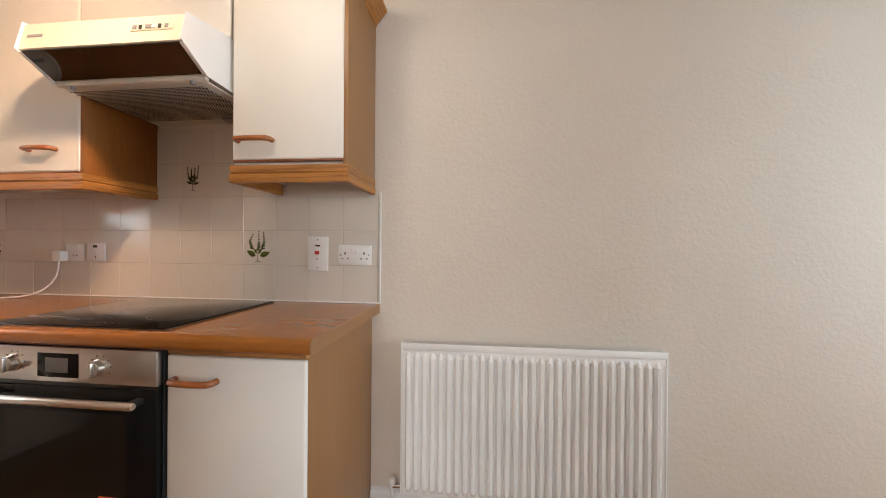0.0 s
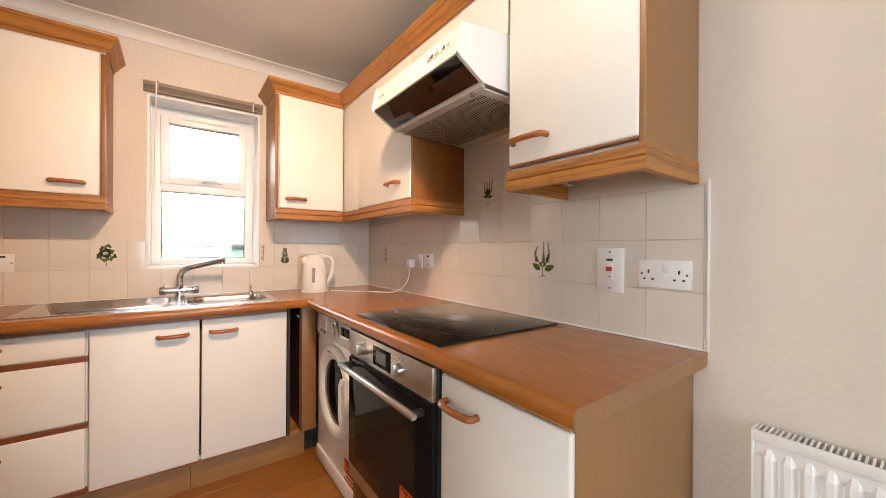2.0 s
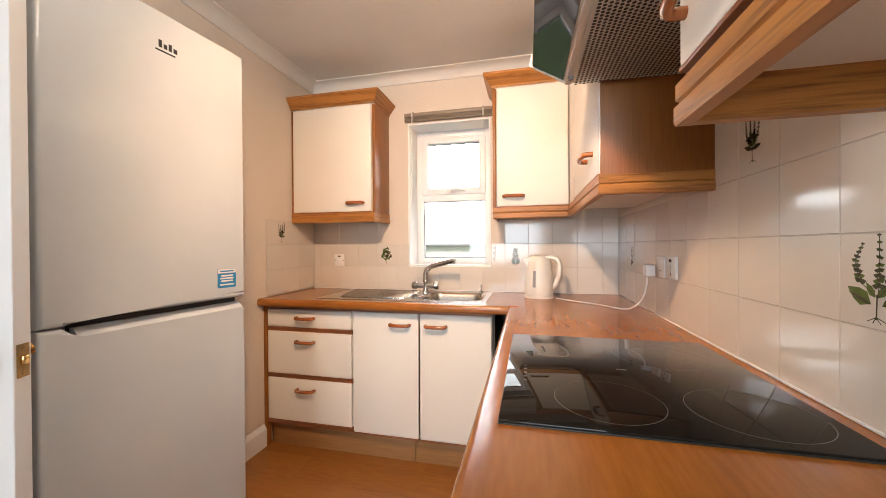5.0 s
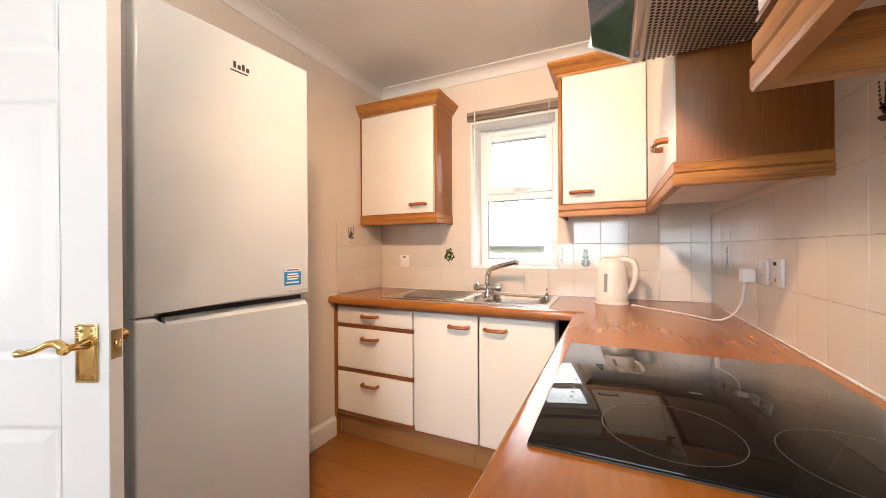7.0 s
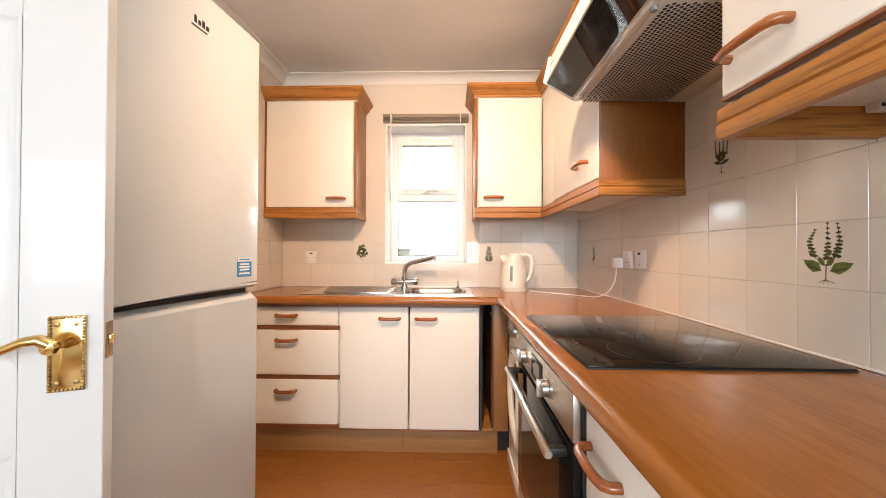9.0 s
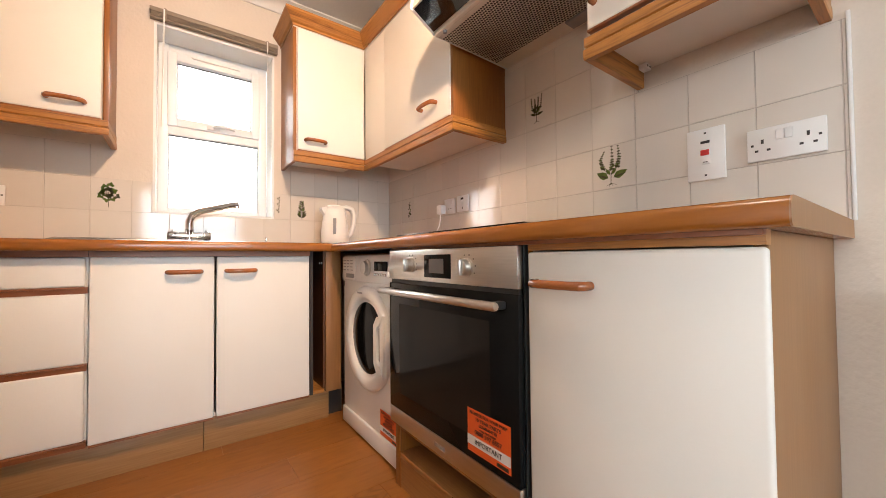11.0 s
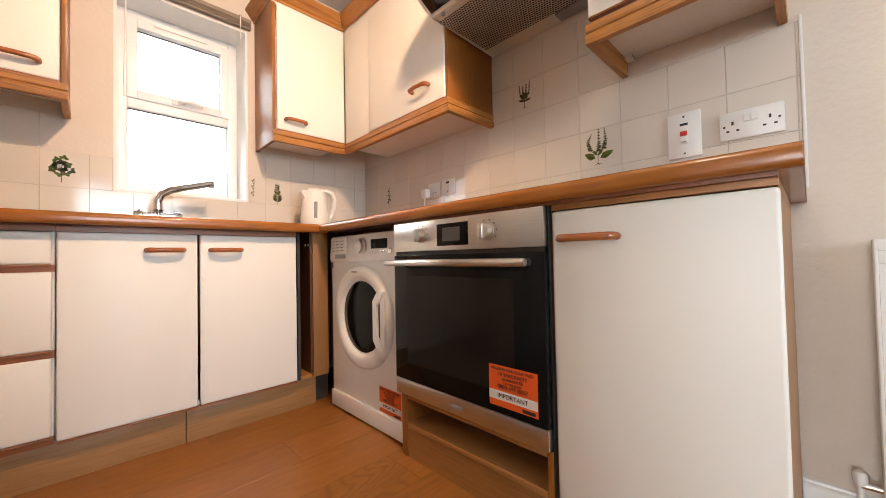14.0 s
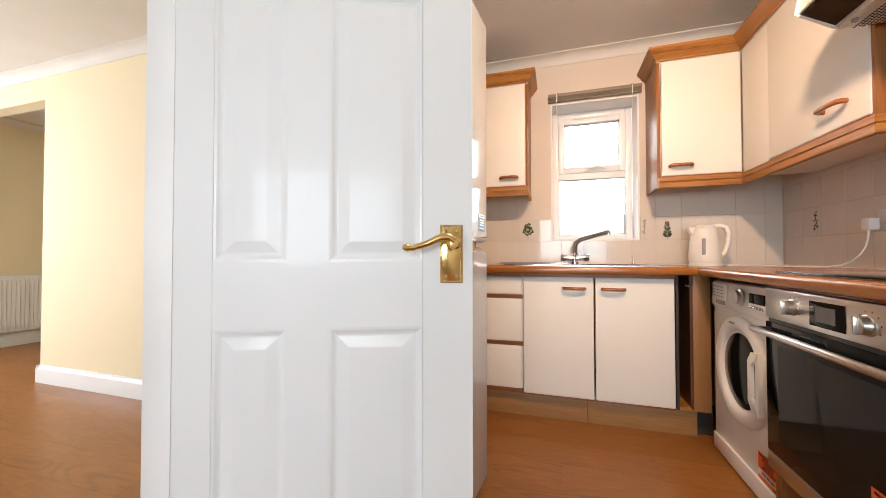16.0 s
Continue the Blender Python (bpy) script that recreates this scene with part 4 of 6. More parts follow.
        return part(name, bm, mat_, h, label, smooth=False)
    plate(x1 - 0.20, x1 - 0.045, 0.42, 0.68, 0.003, HOOD_CREAM, "switch_plate", "raised cream switch plate")
    for i, (w, m_) in enumerate(((0.016, GREY), (0.010, BLACK), (0.024, GREY), (0.016, WHITE_PLASTIC), (0.010, BLACK), (0.012, GREY))):
        xx = x1 - 0.193 + i * 0.024
        plate(xx, xx + w, 0.48, 0.62, 0.006, m_, "switch")
    plate(x0 + 0.03, x0 + 0.09, 0.45, 0.55, 0.002, GREY, "badge", "small unreadable badge")


cooker_hood()


def washer_print(cx, cy, z, r0, r1, seg=64):
    """A thin printed ring."""
    bm = mesh()
    rows = [[bm.verts.new((cx + r * math.cos(2 * math.pi * j / seg), cy + r * math.sin(2 * math.pi * j / seg), z)) for j in range(seg)] for r in (r0, r1)]
    for j in range(seg):
        k = (j + 1) % seg
        bm.faces.new((rows[0][j], rows[1][j], rows[1][k], rows[0][k]))
    return bm


def hob():
    x0, x1, y0, y1 = -1.490, -0.833, 0.902, 1.490
    h = thing("hob", ((x0 + x1) / 2, (y0 + y1) / 2, TOP), "black glass ceramic hob with thin grey rings", "hob")
    part("trim", box(mesh(), x0 - 0.001, x1 + 0.001, y0 - 0.001, y1 + 0.001, TOP, TOP + 0.003, 0.001), BLACK, h)
    part("glass", box(mesh(), x0, x1, y0, y1, TOP + 0.003, TOP + 0.008, 0.002), HOB_GLASS, h, "glossy black glass plate")
    z0, z1 = 0.0080, 0.0083
    for cx, cy, rs in ((-1.360, 1.095, (0.086,)), (-1.310, 1.318, (0.124, 0.078)), (-0.963, 1.112, (0.104,)), (-0.962, 1.362, (0.108,))):
        for r in rs:
            part("ring", washer_print(cx, cy, TOP + z1, r - 0.0012, r), RING, h, smooth=False)
    for i in range(5):
        part("control_mark", box(mesh(), -1.15 + 0.026 * i, -1.143 + 0.026 * i, 0.945, 0.952, TOP + z0, TOP + z1), RING, h)
    part("badge", box(mesh(), -1.168, -1.160, 1.172, 1.196, TOP + z0, TOP + z1), RING, h)


hob()


OVEN_WINDOW = surface("oven_window", (0.018, 0.017, 0.016), 0.05, scale=3)
OVEN_WINDOW.node_tree.nodes["Principled BSDF"].inputs["IOR"].default_value = 1.22


def oven():
    x0, x1, y = OX0 + 0.002, OX1 - 0.002, 0.866
    o = thing("oven", ((x0 + x1) / 2, 1.1, 0.243), "built-in stainless steel oven with a black glass door", "oven")
    part("body", box(mesh(), x0 + 0.03, x1 - 0.03, y + 0.022, 1.42, 0.246, 0.895), GREY, o)
    fas = part("control_panel", box(mesh(), x0, x1, y, y + 0.022, 0.790, 0.898, 0.003), STEEL, o, "brushed steel control panel")
    part("gap", box(mesh(), x0 + 0.004, x1 - 0.004, y + 0.008, y + 0.022, 0.776, 0.790), BLACK, o)
    d = part("oven_door", box(mesh(), x0, x1, y, y + 0.02, 0.305, 0.776, 0.003), BLACK_GLASS, o, "black glass oven door")
    part("window_frame", box(mesh(), x0 + 0.075, x1 - 0.10, y - 0.0006, y, 0.37, 0.70), OVEN_WINDOW, d)
    part("lower_trim", box(mesh(), x0, x1, y, y + 0.022, 0.246, 0.304, 0.003), STEEL, o, "brushed steel foot strip")
    hnd = part("handle", tube(mesh(), [(x0 + 0.004, y - 0.045, 0.748), (x0 + 0.01, y - 0.045, 0.748), (x1 - 0.036, y - 0.045, 0.748), (x1 - 0.030, y - 0.045, 0.748)], [0.009, 0.012, 0.012, 0.009], 16), STEEL, d, "brushed steel bar handle")
    for x in (x0 + 0.03, x1 - 0.05):
        part("handle_post", box(mesh(), x - 0.012, x + 0.012, y - 0.045, y, 0.738, 0.758, 0.004), BLACK, hnd)
    scr = part("display", box(mesh(), -1.234, -1.090, y - 0.002, y, 0.805, 0.880, 0.001), BLACK_GLASS, fas, "black clock display")
    part("screen", box(mesh(), -1.205, -1.125, y - 0.0028, y - 0.002, 0.820, 0.866), surface("dim_screen", (0.09, 0.09, 0.095), 0.2, scale=9), scr)
    for x, z in ((-1.318, 0.845), (-1.014, 0.842)):
        bm = mesh()
        turned(bm, [(0.0005, 0), (0.027, 0), (0.027, -0.005), (0.024, -0.007), (0.023, -0.024), (0.021, -0.026), (0.0005, -0.026)], (x, y, z), "y", 28)
        box(bm, x - 0.0075, x + 0.0075, y - 0.036, y - 0.02, z - 0.0225, z + 0.0225, 0.002)
        part("knob", bm, STEEL, fas, "chrome control knob")
        bm = mesh()
        for i in range(8):
            t = radians(210 - 34 * i)
            px, pz = x + 0.036 * math.cos(t), z + 0.036 * math.sin(t)
            if pz < 0.896 and pz > 0.793:
                box(bm, px - 0.002, px + 0.002, y - 0.0005, y, pz - 0.002, pz + 0.002)
        part("dial_marks", bm, BLACK, fas)
    bm = mesh()
    box(bm, -1.185, -1.130, y - 0.0008, y, 0.268, 0.280)
    part("badge", bm, GREY, o, "plain maker's badge")
    label_sticker(o, -1.018, -0.853, 0.326, 0.446, y - 0.0008)


def label_sticker(parent, x0, x1, z0, z1, y):
    """The orange guarantee label."""
    w, hgt, cx = x1 - x0, z1 - z0, (x0 + x1) / 2
    st = part("label", box(mesh(), x0, x1, y, y + 0.0008, z0, z1), ORANGE, parent, "orange guarantee label", smooth=False)
    part("white_band", box(mesh(), x0, x1 - 0.001, y - 0.0004, y, z0 + hgt * 0.16, z0 + hgt * 0.38), WHITE_PLASTIC, st, smooth=False)
    k = w / 0.165
    for words, size, f in (("REGISTER FOR YOUR FREE*", 0.0135, 0.91), ("10 YEAR PARTS", 0.0165, 0.79), ("GUARANTEE", 0.014, 0.68), ("CALL FREE NOW*", 0.009, 0.585), ("0800 597 8557", 0.0195, 0.49)):
        lettering("writing", words, size * k * 0.88, BLACK, st, facing_south(cx, y - 0.0006, z0 + hgt * f))
    lettering("writing", "IMPORTANT", 0.0185 * k, BLACK, st, facing_south(cx, y - 0.001, z0 + hgt * 0.27))
    part("badge", box(mesh(), x1 - w * 0.30, x1 - w * 0.05, y - 0.0006, y, z0 + hgt * 0.03, z0 + hgt * 0.11), BLACK, st, smooth=False)


oven()


def washing_machine():
    x0, x1, y = -2.118, -1.504, 0.928
    m = thing("washing_machine", (-1.83, 1.2, 0), "white front-loading washing machine with a round dark door", "washing machine")
    part("body", box(mesh(), x0, x1, y, 1.48, 0.012, 0.885, 0.008, 3), ENAMEL, m)
    part("kick_panel", box(mesh(), x0, x1, y - 0.010, y + 0.02, 0.008, 0.088, 0.006, 3), ENAMEL, m)
    pan = part("control_panel", prism(mesh(), [(y + 0.01, 0.752), (y - 0.004, 0.756), (y - 0.010, 0.775), (y + 0.006, 0.884), (y + 0.02, 0.888)], "x", x0 + 0.001, x1 - 0.001), ENAMEL, m)
    fy = y - 0.006
    part("drawer_front", box(mesh(), x0 + 0.012, x0 + 0.17, fy - 0.004, fy + 0.008, 0.762, 0.876, 0.004), WHITE_PLASTIC, pan)
    part("drawer_grip", box(mesh(), x0 + 0.06, x0 + 0.165, fy - 0.0055, fy - 0.002, 0.770, 0.792, 0.002), GREY, pan)
    bm = mesh()
    turned(bm, [(0.0005, 0), (0.040, 0), (0.039, -0.006), (0.032, -0.010), (0.030, -0.024), (0.0005, -0.025)], (x0 + 0.310, fy, 0.826), "y", 30)
    part("dial", bm, STEEL, pan, "brushed metal programme dial")
    part("screen", box(mesh(), x0 + 0.388, x0 + 0.508, fy - 0.003, fy + 0.005, 0.812, 0.855, 0.002), BLACK_GLASS, pan)
    for i in range(5):
        part("button", box(mesh(), x0 + 0.388 + 0.024 * i, x0 + 0.406 + 0.024 * i, fy - 0.005, fy + 0.004, 0.790, 0.802, 0.002), CHROME, pan)
    for xx in (x0 + 0.535, x0 + 0.580):
        part("button", turned(mesh(), [(0.0005, 0.004), (0.013, 0.004), (0.012, -0.006), (0.0005, -0.007)], (xx, fy, 0.835 if xx > x0 + 0.55 else 0.80), "y", 16), CHROME, pan)
    bm = mesh()
    for i in range(4):
        for j in range(3):
            box(bm, x0 + 0.025 + 0.045 * j, x0 + 0.055 + 0.045 * j, fy - 0.0048, fy - 0.0038, 0.808 + 0.016 * i, 0.812 + 0.016 * i)
    part("print_lines", bm, GREY, pan)
    cx, cz = -1.812, 0.495
    door = part("door_ring", turned(mesh(), [(0.172, 0.004), (0.243, 0.004), (0.243, -0.009), (0.239, -0.017), (0.229, -0.022), (0.196, -0.024), (0.184, -0.018), (0.175, -0.006)], (cx, y, cz), "y", 56), WHITE_PLASTIC, m, "round white door ring")
    part("door_glass", turned(mesh(), [(0.0005, -0.014), (0.06, -0.0135), (0.12, -0.011), (0.165, -0.007), (0.179, 0.000)], (cx, y, cz), "y", 48), BLACK_GLASS, door, "dark domed door glass")
    hx = cx + 0.172
    bm = mesh()
    outer = [(hx + 0.044, -0.128), (hx - 0.006, -0.122), (hx - 0.036, -0.084), (hx - 0.036, 0.084), (hx - 0.006, 0.122), (hx + 0.044, 0.128)]
    inner = [(hx + 0.016, -0.084), (hx + 0.006, -0.086), (hx - 0.010, -0.066), (hx - 0.010, 0.066), (hx + 0.006, 0.086), (hx + 0.016, 0.084)]
    for k in range(5):
        q = [outer[k], outer[k + 1], inner[k + 1], inner[k]]
        prism(bm, [(a, cz + b) for a, b in q], "y", y - 0.040, y - 0.020)
    prism(bm, [(a, cz + b) for a, b in (inner[5], outer[5], outer[0], inner[0])], "y", y - 0.036, y - 0.020)
    bmesh.ops.remove_doubles(bm, verts=bm.verts, dist=0.0003)
    part("door_handle", bm, WHITE_PLASTIC, door, "white loop door handle")
    part("handle_recess", prism(mesh(), rounded(hx - 0.012, hx + 0.018, cz - 0.085, cz + 0.085, 0.012), "y", y - 0.0265, y - 0.0245), BLACK, door)
    bm = mesh()
    box(bm, cx - 0.05, cx - 0.005, y - 0.0325, y - 0.030, cz + 0.207, cz + 0.215)
    part("badge", bm, GREY, door)
    label_sticker(m, -1.690, -1.534, 0.092, 0.202, y - 0.001)
    part("energy_tag", box(mesh(), x0 + 0.002, x0 + 0.018, y - 0.001, y, 0.72, 0.75), BLACK, m)
    for xx in (x0 + 0.06, x1 - 0.06):
        for yy in (y + 0.06, 1.42):
            part("foot", turned(mesh(), [(0.0005, 0), (0.02, 0), (0.02, 0.008), (0.008, 0.012), (0.0005, 0.014)], (xx, yy, 0), "z", 12), BLACK, m)


washing_machine()


def fridge_freezer():
    x0, x1, y = -1.408, -0.800, -0.150
    f = thing("fridge_freezer", (-1.1, -0.42, 0), "tall glossy white fridge freezer with two doors", "fridge freezer")
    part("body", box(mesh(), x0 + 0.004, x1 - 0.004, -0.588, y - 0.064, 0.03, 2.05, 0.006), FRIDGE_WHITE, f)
    part("gasket", box(mesh(), x0 + 0.012, x1 - 0.012, y - 0.064, y - 0.056, 0.06, 2.04), GREY, f)
    f.rotation_euler.z = radians(-6.4)
    f.location.x -= 0.044
    f.location.y -= 0.047
    f.location.z -= 0.011
    # doors with a scooped grip at the split
    def leaf(z0, z1, name, scoop_top):
        k = 0.040 if scoop_top else 0.022
        pts = [(x0, z0), (x1, z0), (x1, z1), (x0, z1)]
        if scoop_top:
            pts = [(x0, z0), (x1, z0), (x1, z1), (x1 - 0.05, z1), (x1 - 0.09, z1 - k), (x0 + 0.012, z1 - k), (x0, z1 - k + 0.006)]
        else:
            pts = [(x0, z0 + k), (x1 - 0.09, z0 + k), (x1 - 0.05, z0), (x1, z0), (x1, z1), (x0, z1)]
        bm = prism(mesh(), pts, "y", y - 0.056, y)
        front = [e for e in bm.edges if all(abs(v.co.y - y) < 1e-6 for v in e.verts)]
        bmesh.ops.bevel(bm, geom=front, offset=0.012, segments=3, profile=0.5, affect="EDGES")
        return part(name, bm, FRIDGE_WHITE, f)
    up = leaf(1.078, 2.058, "fridge_door", False)
    low = leaf(0.06, 1.078 - 0.004, "freezer_door", True)
    # near-black sheet gives the shade of the gap between the doors
    part("grip_channel", box(mesh(), x0 + 0.006, x1 - 0.075, y - 0.055, y - 0.0505, 1.030, 1.100, 0.002), DARK, up, "grip channel back, gap shade put into its colour")
    part("grip_lip", prism(mesh(), [(y - 0.0005, 1.028), (y - 0.0005, 1.036), (y - 0.004, 1.040), (y - 0.032, 1.066), (y - 0.036, 1.067), (y - 0.050, 1.067), (y - 0.050, 1.028)], "x", x0 + 0.006, x1 - 0.083), FRIDGE_WHITE, low, "sloped grip edge")
    part("grip_lip", prism(mesh(), [(y - 0.0005, 1.106), (y - 0.0005, 1.099), (y - 0.003, 1.096), (y - 0.022, 1.087), (y - 0.050, 1.087), (y - 0.050, 1.106)], "x", x0 + 0.006, x1 - 0.083), FRIDGE_WHITE, up, "sloped grip edge")
    part("toe_panel", box(mesh(), x0 + 0.02, x1 - 0.02, y - 0.06, y - 0.05, 0.012, 0.056), GREY, f)
    for xx in (x0 + 0.06, x1 - 0.06):
        part("foot", turned(mesh(), [(0.0005, 0.012), (0.018, 0.012), (0.018, 0.03), (0.0005, 0.031)], (xx, y - 0.09, 0), "z", 12), BLACK, f)
    part("badge", box(mesh(), -1.140, -1.078, y, y + 0.0008, 1.925, 1.930), BLACK, up, "dark maker's badge bar", smooth=False)
    bm = mesh()
    for i, (w, hh) in enumerate(((0.010, 0.024), (0.011, 0.015), (0.010, 0.023), (0.012, 0.015))):
        box(bm, -1.088 - 0.0155 * i - w, -1.088 - 0.0155 * i, y, y + 0.0008, 1.938, 1.938 + hh)
    part("badge_mark", bm, BLACK, up, smooth=False)
    st = part("label", box(mesh(), -1.364, -1.286, y, y + 0.001, 1.132, 1.204), BLUE_LABEL, up, "blue and white guarantee label", smooth=False)
    part("white_band", box(mesh(), -1.363, -1.287, y + 0.001, y + 0.0014, 1.188, 1.2035), WHITE_PLASTIC, st, smooth=False)
    bm = mesh()
    for z, w in ((1.178, 0.05), (1.168, 0.056), (1.158, 0.05), (1.144, 0.06)):
        box(bm, -1.325 - w / 2, -1.325 + w / 2, y + 0.001, y + 0.0015, z - 0.003, z + 0.003)
    part("print_lines", bm, WHITE_PLASTIC, st, smooth=False)
    bm = mesh()
    box(bm, -1.354, -1.296, y + 0.0014, y + 0.0018, 1.193, 1.198)
    part("print_lines", bm, BLUE_LABEL, st, smooth=False)


fridge_freezer()


# ---- sink, tap, kettle ----
def kitchen_sink():
    x0, x1, y0, y1 = SINK
    s = thing("sink", (-2.45, 0.2, TOP), "stainless steel inset sink with a ridged drainer", "sink")
    bx0, bx1, by0, by1 = BOWL
    bm = mesh()
    z = TOP + 0.004
    for a, b, c, d in ((x0, x1, y0, by0), (x0, x1, by1, y1), (x0, bx0, by0, by1), (bx1, x1, by0, by1)):
        box(bm, a, b, c, d, TOP - 0.001, z)
    part("rim", bm, SINK_STEEL, s, smooth=False)
    bm = mesh()
    rings = []
    for inset, zz, r in ((0.0, z + 0.0005, 0.09), (0.004, z - 0.004, 0.09), (0.012, z - 0.03, 0.085), (0.03, z - 0.145, 0.07), (0.055, z - 0.160, 0.05)):
        rings.append([(u, v, zz) for u, v in rounded(bx0 + inset, bx1 - inset, by0 + inset, by1 - inset, r, 8)])
    loft(bm, rings, cap_first=False)
    part("bowl", bm, SINK_STEEL, s, "rounded steel bowl")
    bm = mesh()
    # collar that fills the square opening round the rounded bowl
    outer, inner = [], rounded(bx0, bx1, by0, by1, 0.09, 8)
    k = len(inner)
    for i, (u, v) in enumerate(inner):
        q = i // 9
        outer.append(((bx1, by1), (bx0, by1), (bx0, by0), (bx1, by0))[q])
    loft(bm, [[(u, v, z) for u, v in inner], [(u + 0.0001 * i, v, z) for i, (u, v) in enumerate(outer)]], False, False)
    part("collar", bm, SINK_STEEL, s, smooth=False)
    for i in range(8):
        xx = x0 + 0.085 + i * 0.047
        part("drainer_ridge", tube(mesh(), [(xx, y0 + 0.04 + 0.012 * i, z), (xx, y0 + 0.06 + 0.012 * i, z + 0.002), (xx, by0 - 0.09, z + 0.002), (xx, by0 - 0.07, z - 0.001)], [0.003, 0.009, 0.009, 0.003], 10), SINK_STEEL, s)
    part("waste", turned(mesh(), [(0.0005, 0), (0.042, 0), (0.042, 0.003), (0.03, 0.004), (0.0005, 0.002)], ((bx0 + bx1) / 2, (by0 + by1) / 2, z - 0.160), "z", 24), CHROME, s)
    part("plug_stub", turned(mesh(), [(0.012, 0), (0.012, 0.012), (0.005, 0.016), (0.005, 0.05), (0.0005, 0.052)], (x0 + 0.04, by1 - 0.05, z), "z", 12), CHROME, s)


kitchen_sink()


def mixer_tap():
    x, y, z = -2.618, 0.253, TOP + 0.004
    t = thing("mixer_tap", (x, y, z), "chrome kitchen mixer tap with a long angled spout", "tap")
    part("base", turned(mesh(), [(0.027, 0), (0.027, 0.008), (0.021, 0.014), (0.020, 0.07), (0.024, 0.078), (0.0005, 0.085)], (x, y, z), "z", 24), CHROME, t)
    part("crossbar", tube(mesh(), [(x, y - 0.06, z + 0.045), (x, y + 0.06, z + 0.045)], 0.020, 16), CHROME, t)
    for s in (-1, 1):
        bm = mesh()
        turned(bm, [(0.020, 0), (0.027, 0.006 * s), (0.027, 0.028 * s), (0.022, 0.037 * s), (0.0005, 0.039 * s)], (x, y + 0.06 * s, z + 0.045), "y", 10)
        box(bm, x - 0.006, x + 0.006, y + 0.075 * s - 0.004, y + 0.075 * s + 0.004, z + 0.035, z + 0.078, 0.003)
        part("tap_head", bm, CHROME, t)
    part("spout", tube(mesh(), [(x, y, z + 0.06), (x, y, z + 0.125), (x + 0.006, y + 0.014, z + 0.158), (x + 0.016, y + 0.048, z + 0.180), (x + 0.045, y + 0.130, z + 0.202), (x + 0.074, y + 0.208, z + 0.222), (x + 0.080, y + 0.226, z + 0.224)], [0.020, 0.0195, 0.019, 0.0185, 0.0175, 0.0165, 0.016], 14), CHROME, t)
    part("nozzle", tube(mesh(), [(x + 0.077, y + 0.216, z + 0.222), (x + 0.077, y + 0.216, z + 0.200)], 0.013, 14), CHROME, t)


mixer_tap()


def kettle():
    x, y, z = -2.512, 1.022, TOP
    k = thing("kettle", (x, y, z), "cream plastic jug kettle with a water gauge", "kettle")
    part("base", turned(mesh(), [(0.088, 0), (0.091, 0.008), (0.088, 0.018), (0.0005, 0.019)], (x, y, z), "z", 32, (0.95, 1)), CREAM_PLASTIC, k)
    body = part("body", turned(mesh(), [(0.082, 0.019), (0.087, 0.028), (0.087, 0.07), (0.082, 0.13), (0.075, 0.185), (0.069, 0.220), (0.064, 0.236), (0.052, 0.248), (0.0005, 0.250)], (x, y, z), "z", 36, (0.95, 1)), CREAM_PLASTIC, k)
    part("lid", turned(mesh(), [(0.056, 0.244), (0.054, 0.254), (0.036, 0.262), (0.0005, 0.265)], (x, y - 0.004, z), "z", 28), CREAM_PLASTIC, body)
    part("spout", prism(mesh(), [(y - 0.058, z + 0.17), (y - 0.094, z + 0.232), (y - 0.086, z + 0.243), (y - 0.045, z + 0.245)], "x", x - 0.024, x + 0.024), CREAM_PLASTIC, body)
    part("handle", tube(mesh(), [(x + 0.01, y + 0.035, z + 0.248), (x + 0.012, y + 0.078, z + 0.252), (x + 0.014, y + 0.108, z + 0.240), (x + 0.016, y + 0.122, z + 0.205), (x + 0.016, y + 0.118, z + 0.14), (x + 0.014, y + 0.102, z + 0.085), (x + 0.01, y + 0.074, z + 0.055)], [0.014, 0.016, 0.017, 0.017, 0.016, 0.015, 0.013], 14, (1.25, 1)), CREAM_PLASTIC, body)
    gx = x + 0.077
    part("water_gauge", prism(mesh(), [(y - 0.040, z + 0.07), (y - 0.022, z + 0.07), (y - 0.020, z + 0.17), (y - 0.036, z + 0.17)], "x", gx - 0.02, gx + 0.004), GREY, body, "dark water gauge")
    part("feet", turned(mesh(), [(0.07, -0.0005), (0.07, 0.001), (0.0005, 0.001)], (x, y, z + 0.0006), "z", 20), BLACK, k)


kettle()
c = thing("power_flex", (-2.2, 1.3, TOP), "white electric flex lying along the worktop to the socket", "cable")
part("flex", tube(mesh(), [(-2.45, 1.12, TOP + 0.006), (-2.36, 1.20, TOP + 0.006), (-2.30, 1.27, TOP + 0.006), (-2.24, 1.33, TOP + 0.006), (-2.17, 1.378, TOP + 0.006), (-2.11, 1.408, TOP + 0.008), (-2.065, 1.430, TOP + 0.018), (-2.03, 1.448, TOP + 0.038), (-2.005, 1.464, TOP + 0.068), (-1.990, 1.476, TOP + 0.105), (-1.985, 1.482, TOP + 0.145), (-1.985, 1.484, TOP + 0.182)], 0.0038, 8), WHITE_PLASTIC, c)
part("plug", box(mesh(), -2.010, -1.962, 1.47, 1.512, TOP + 0.18, TOP + 0.235, 0.008), WHITE_PLASTIC, c, "white three-pin plug")


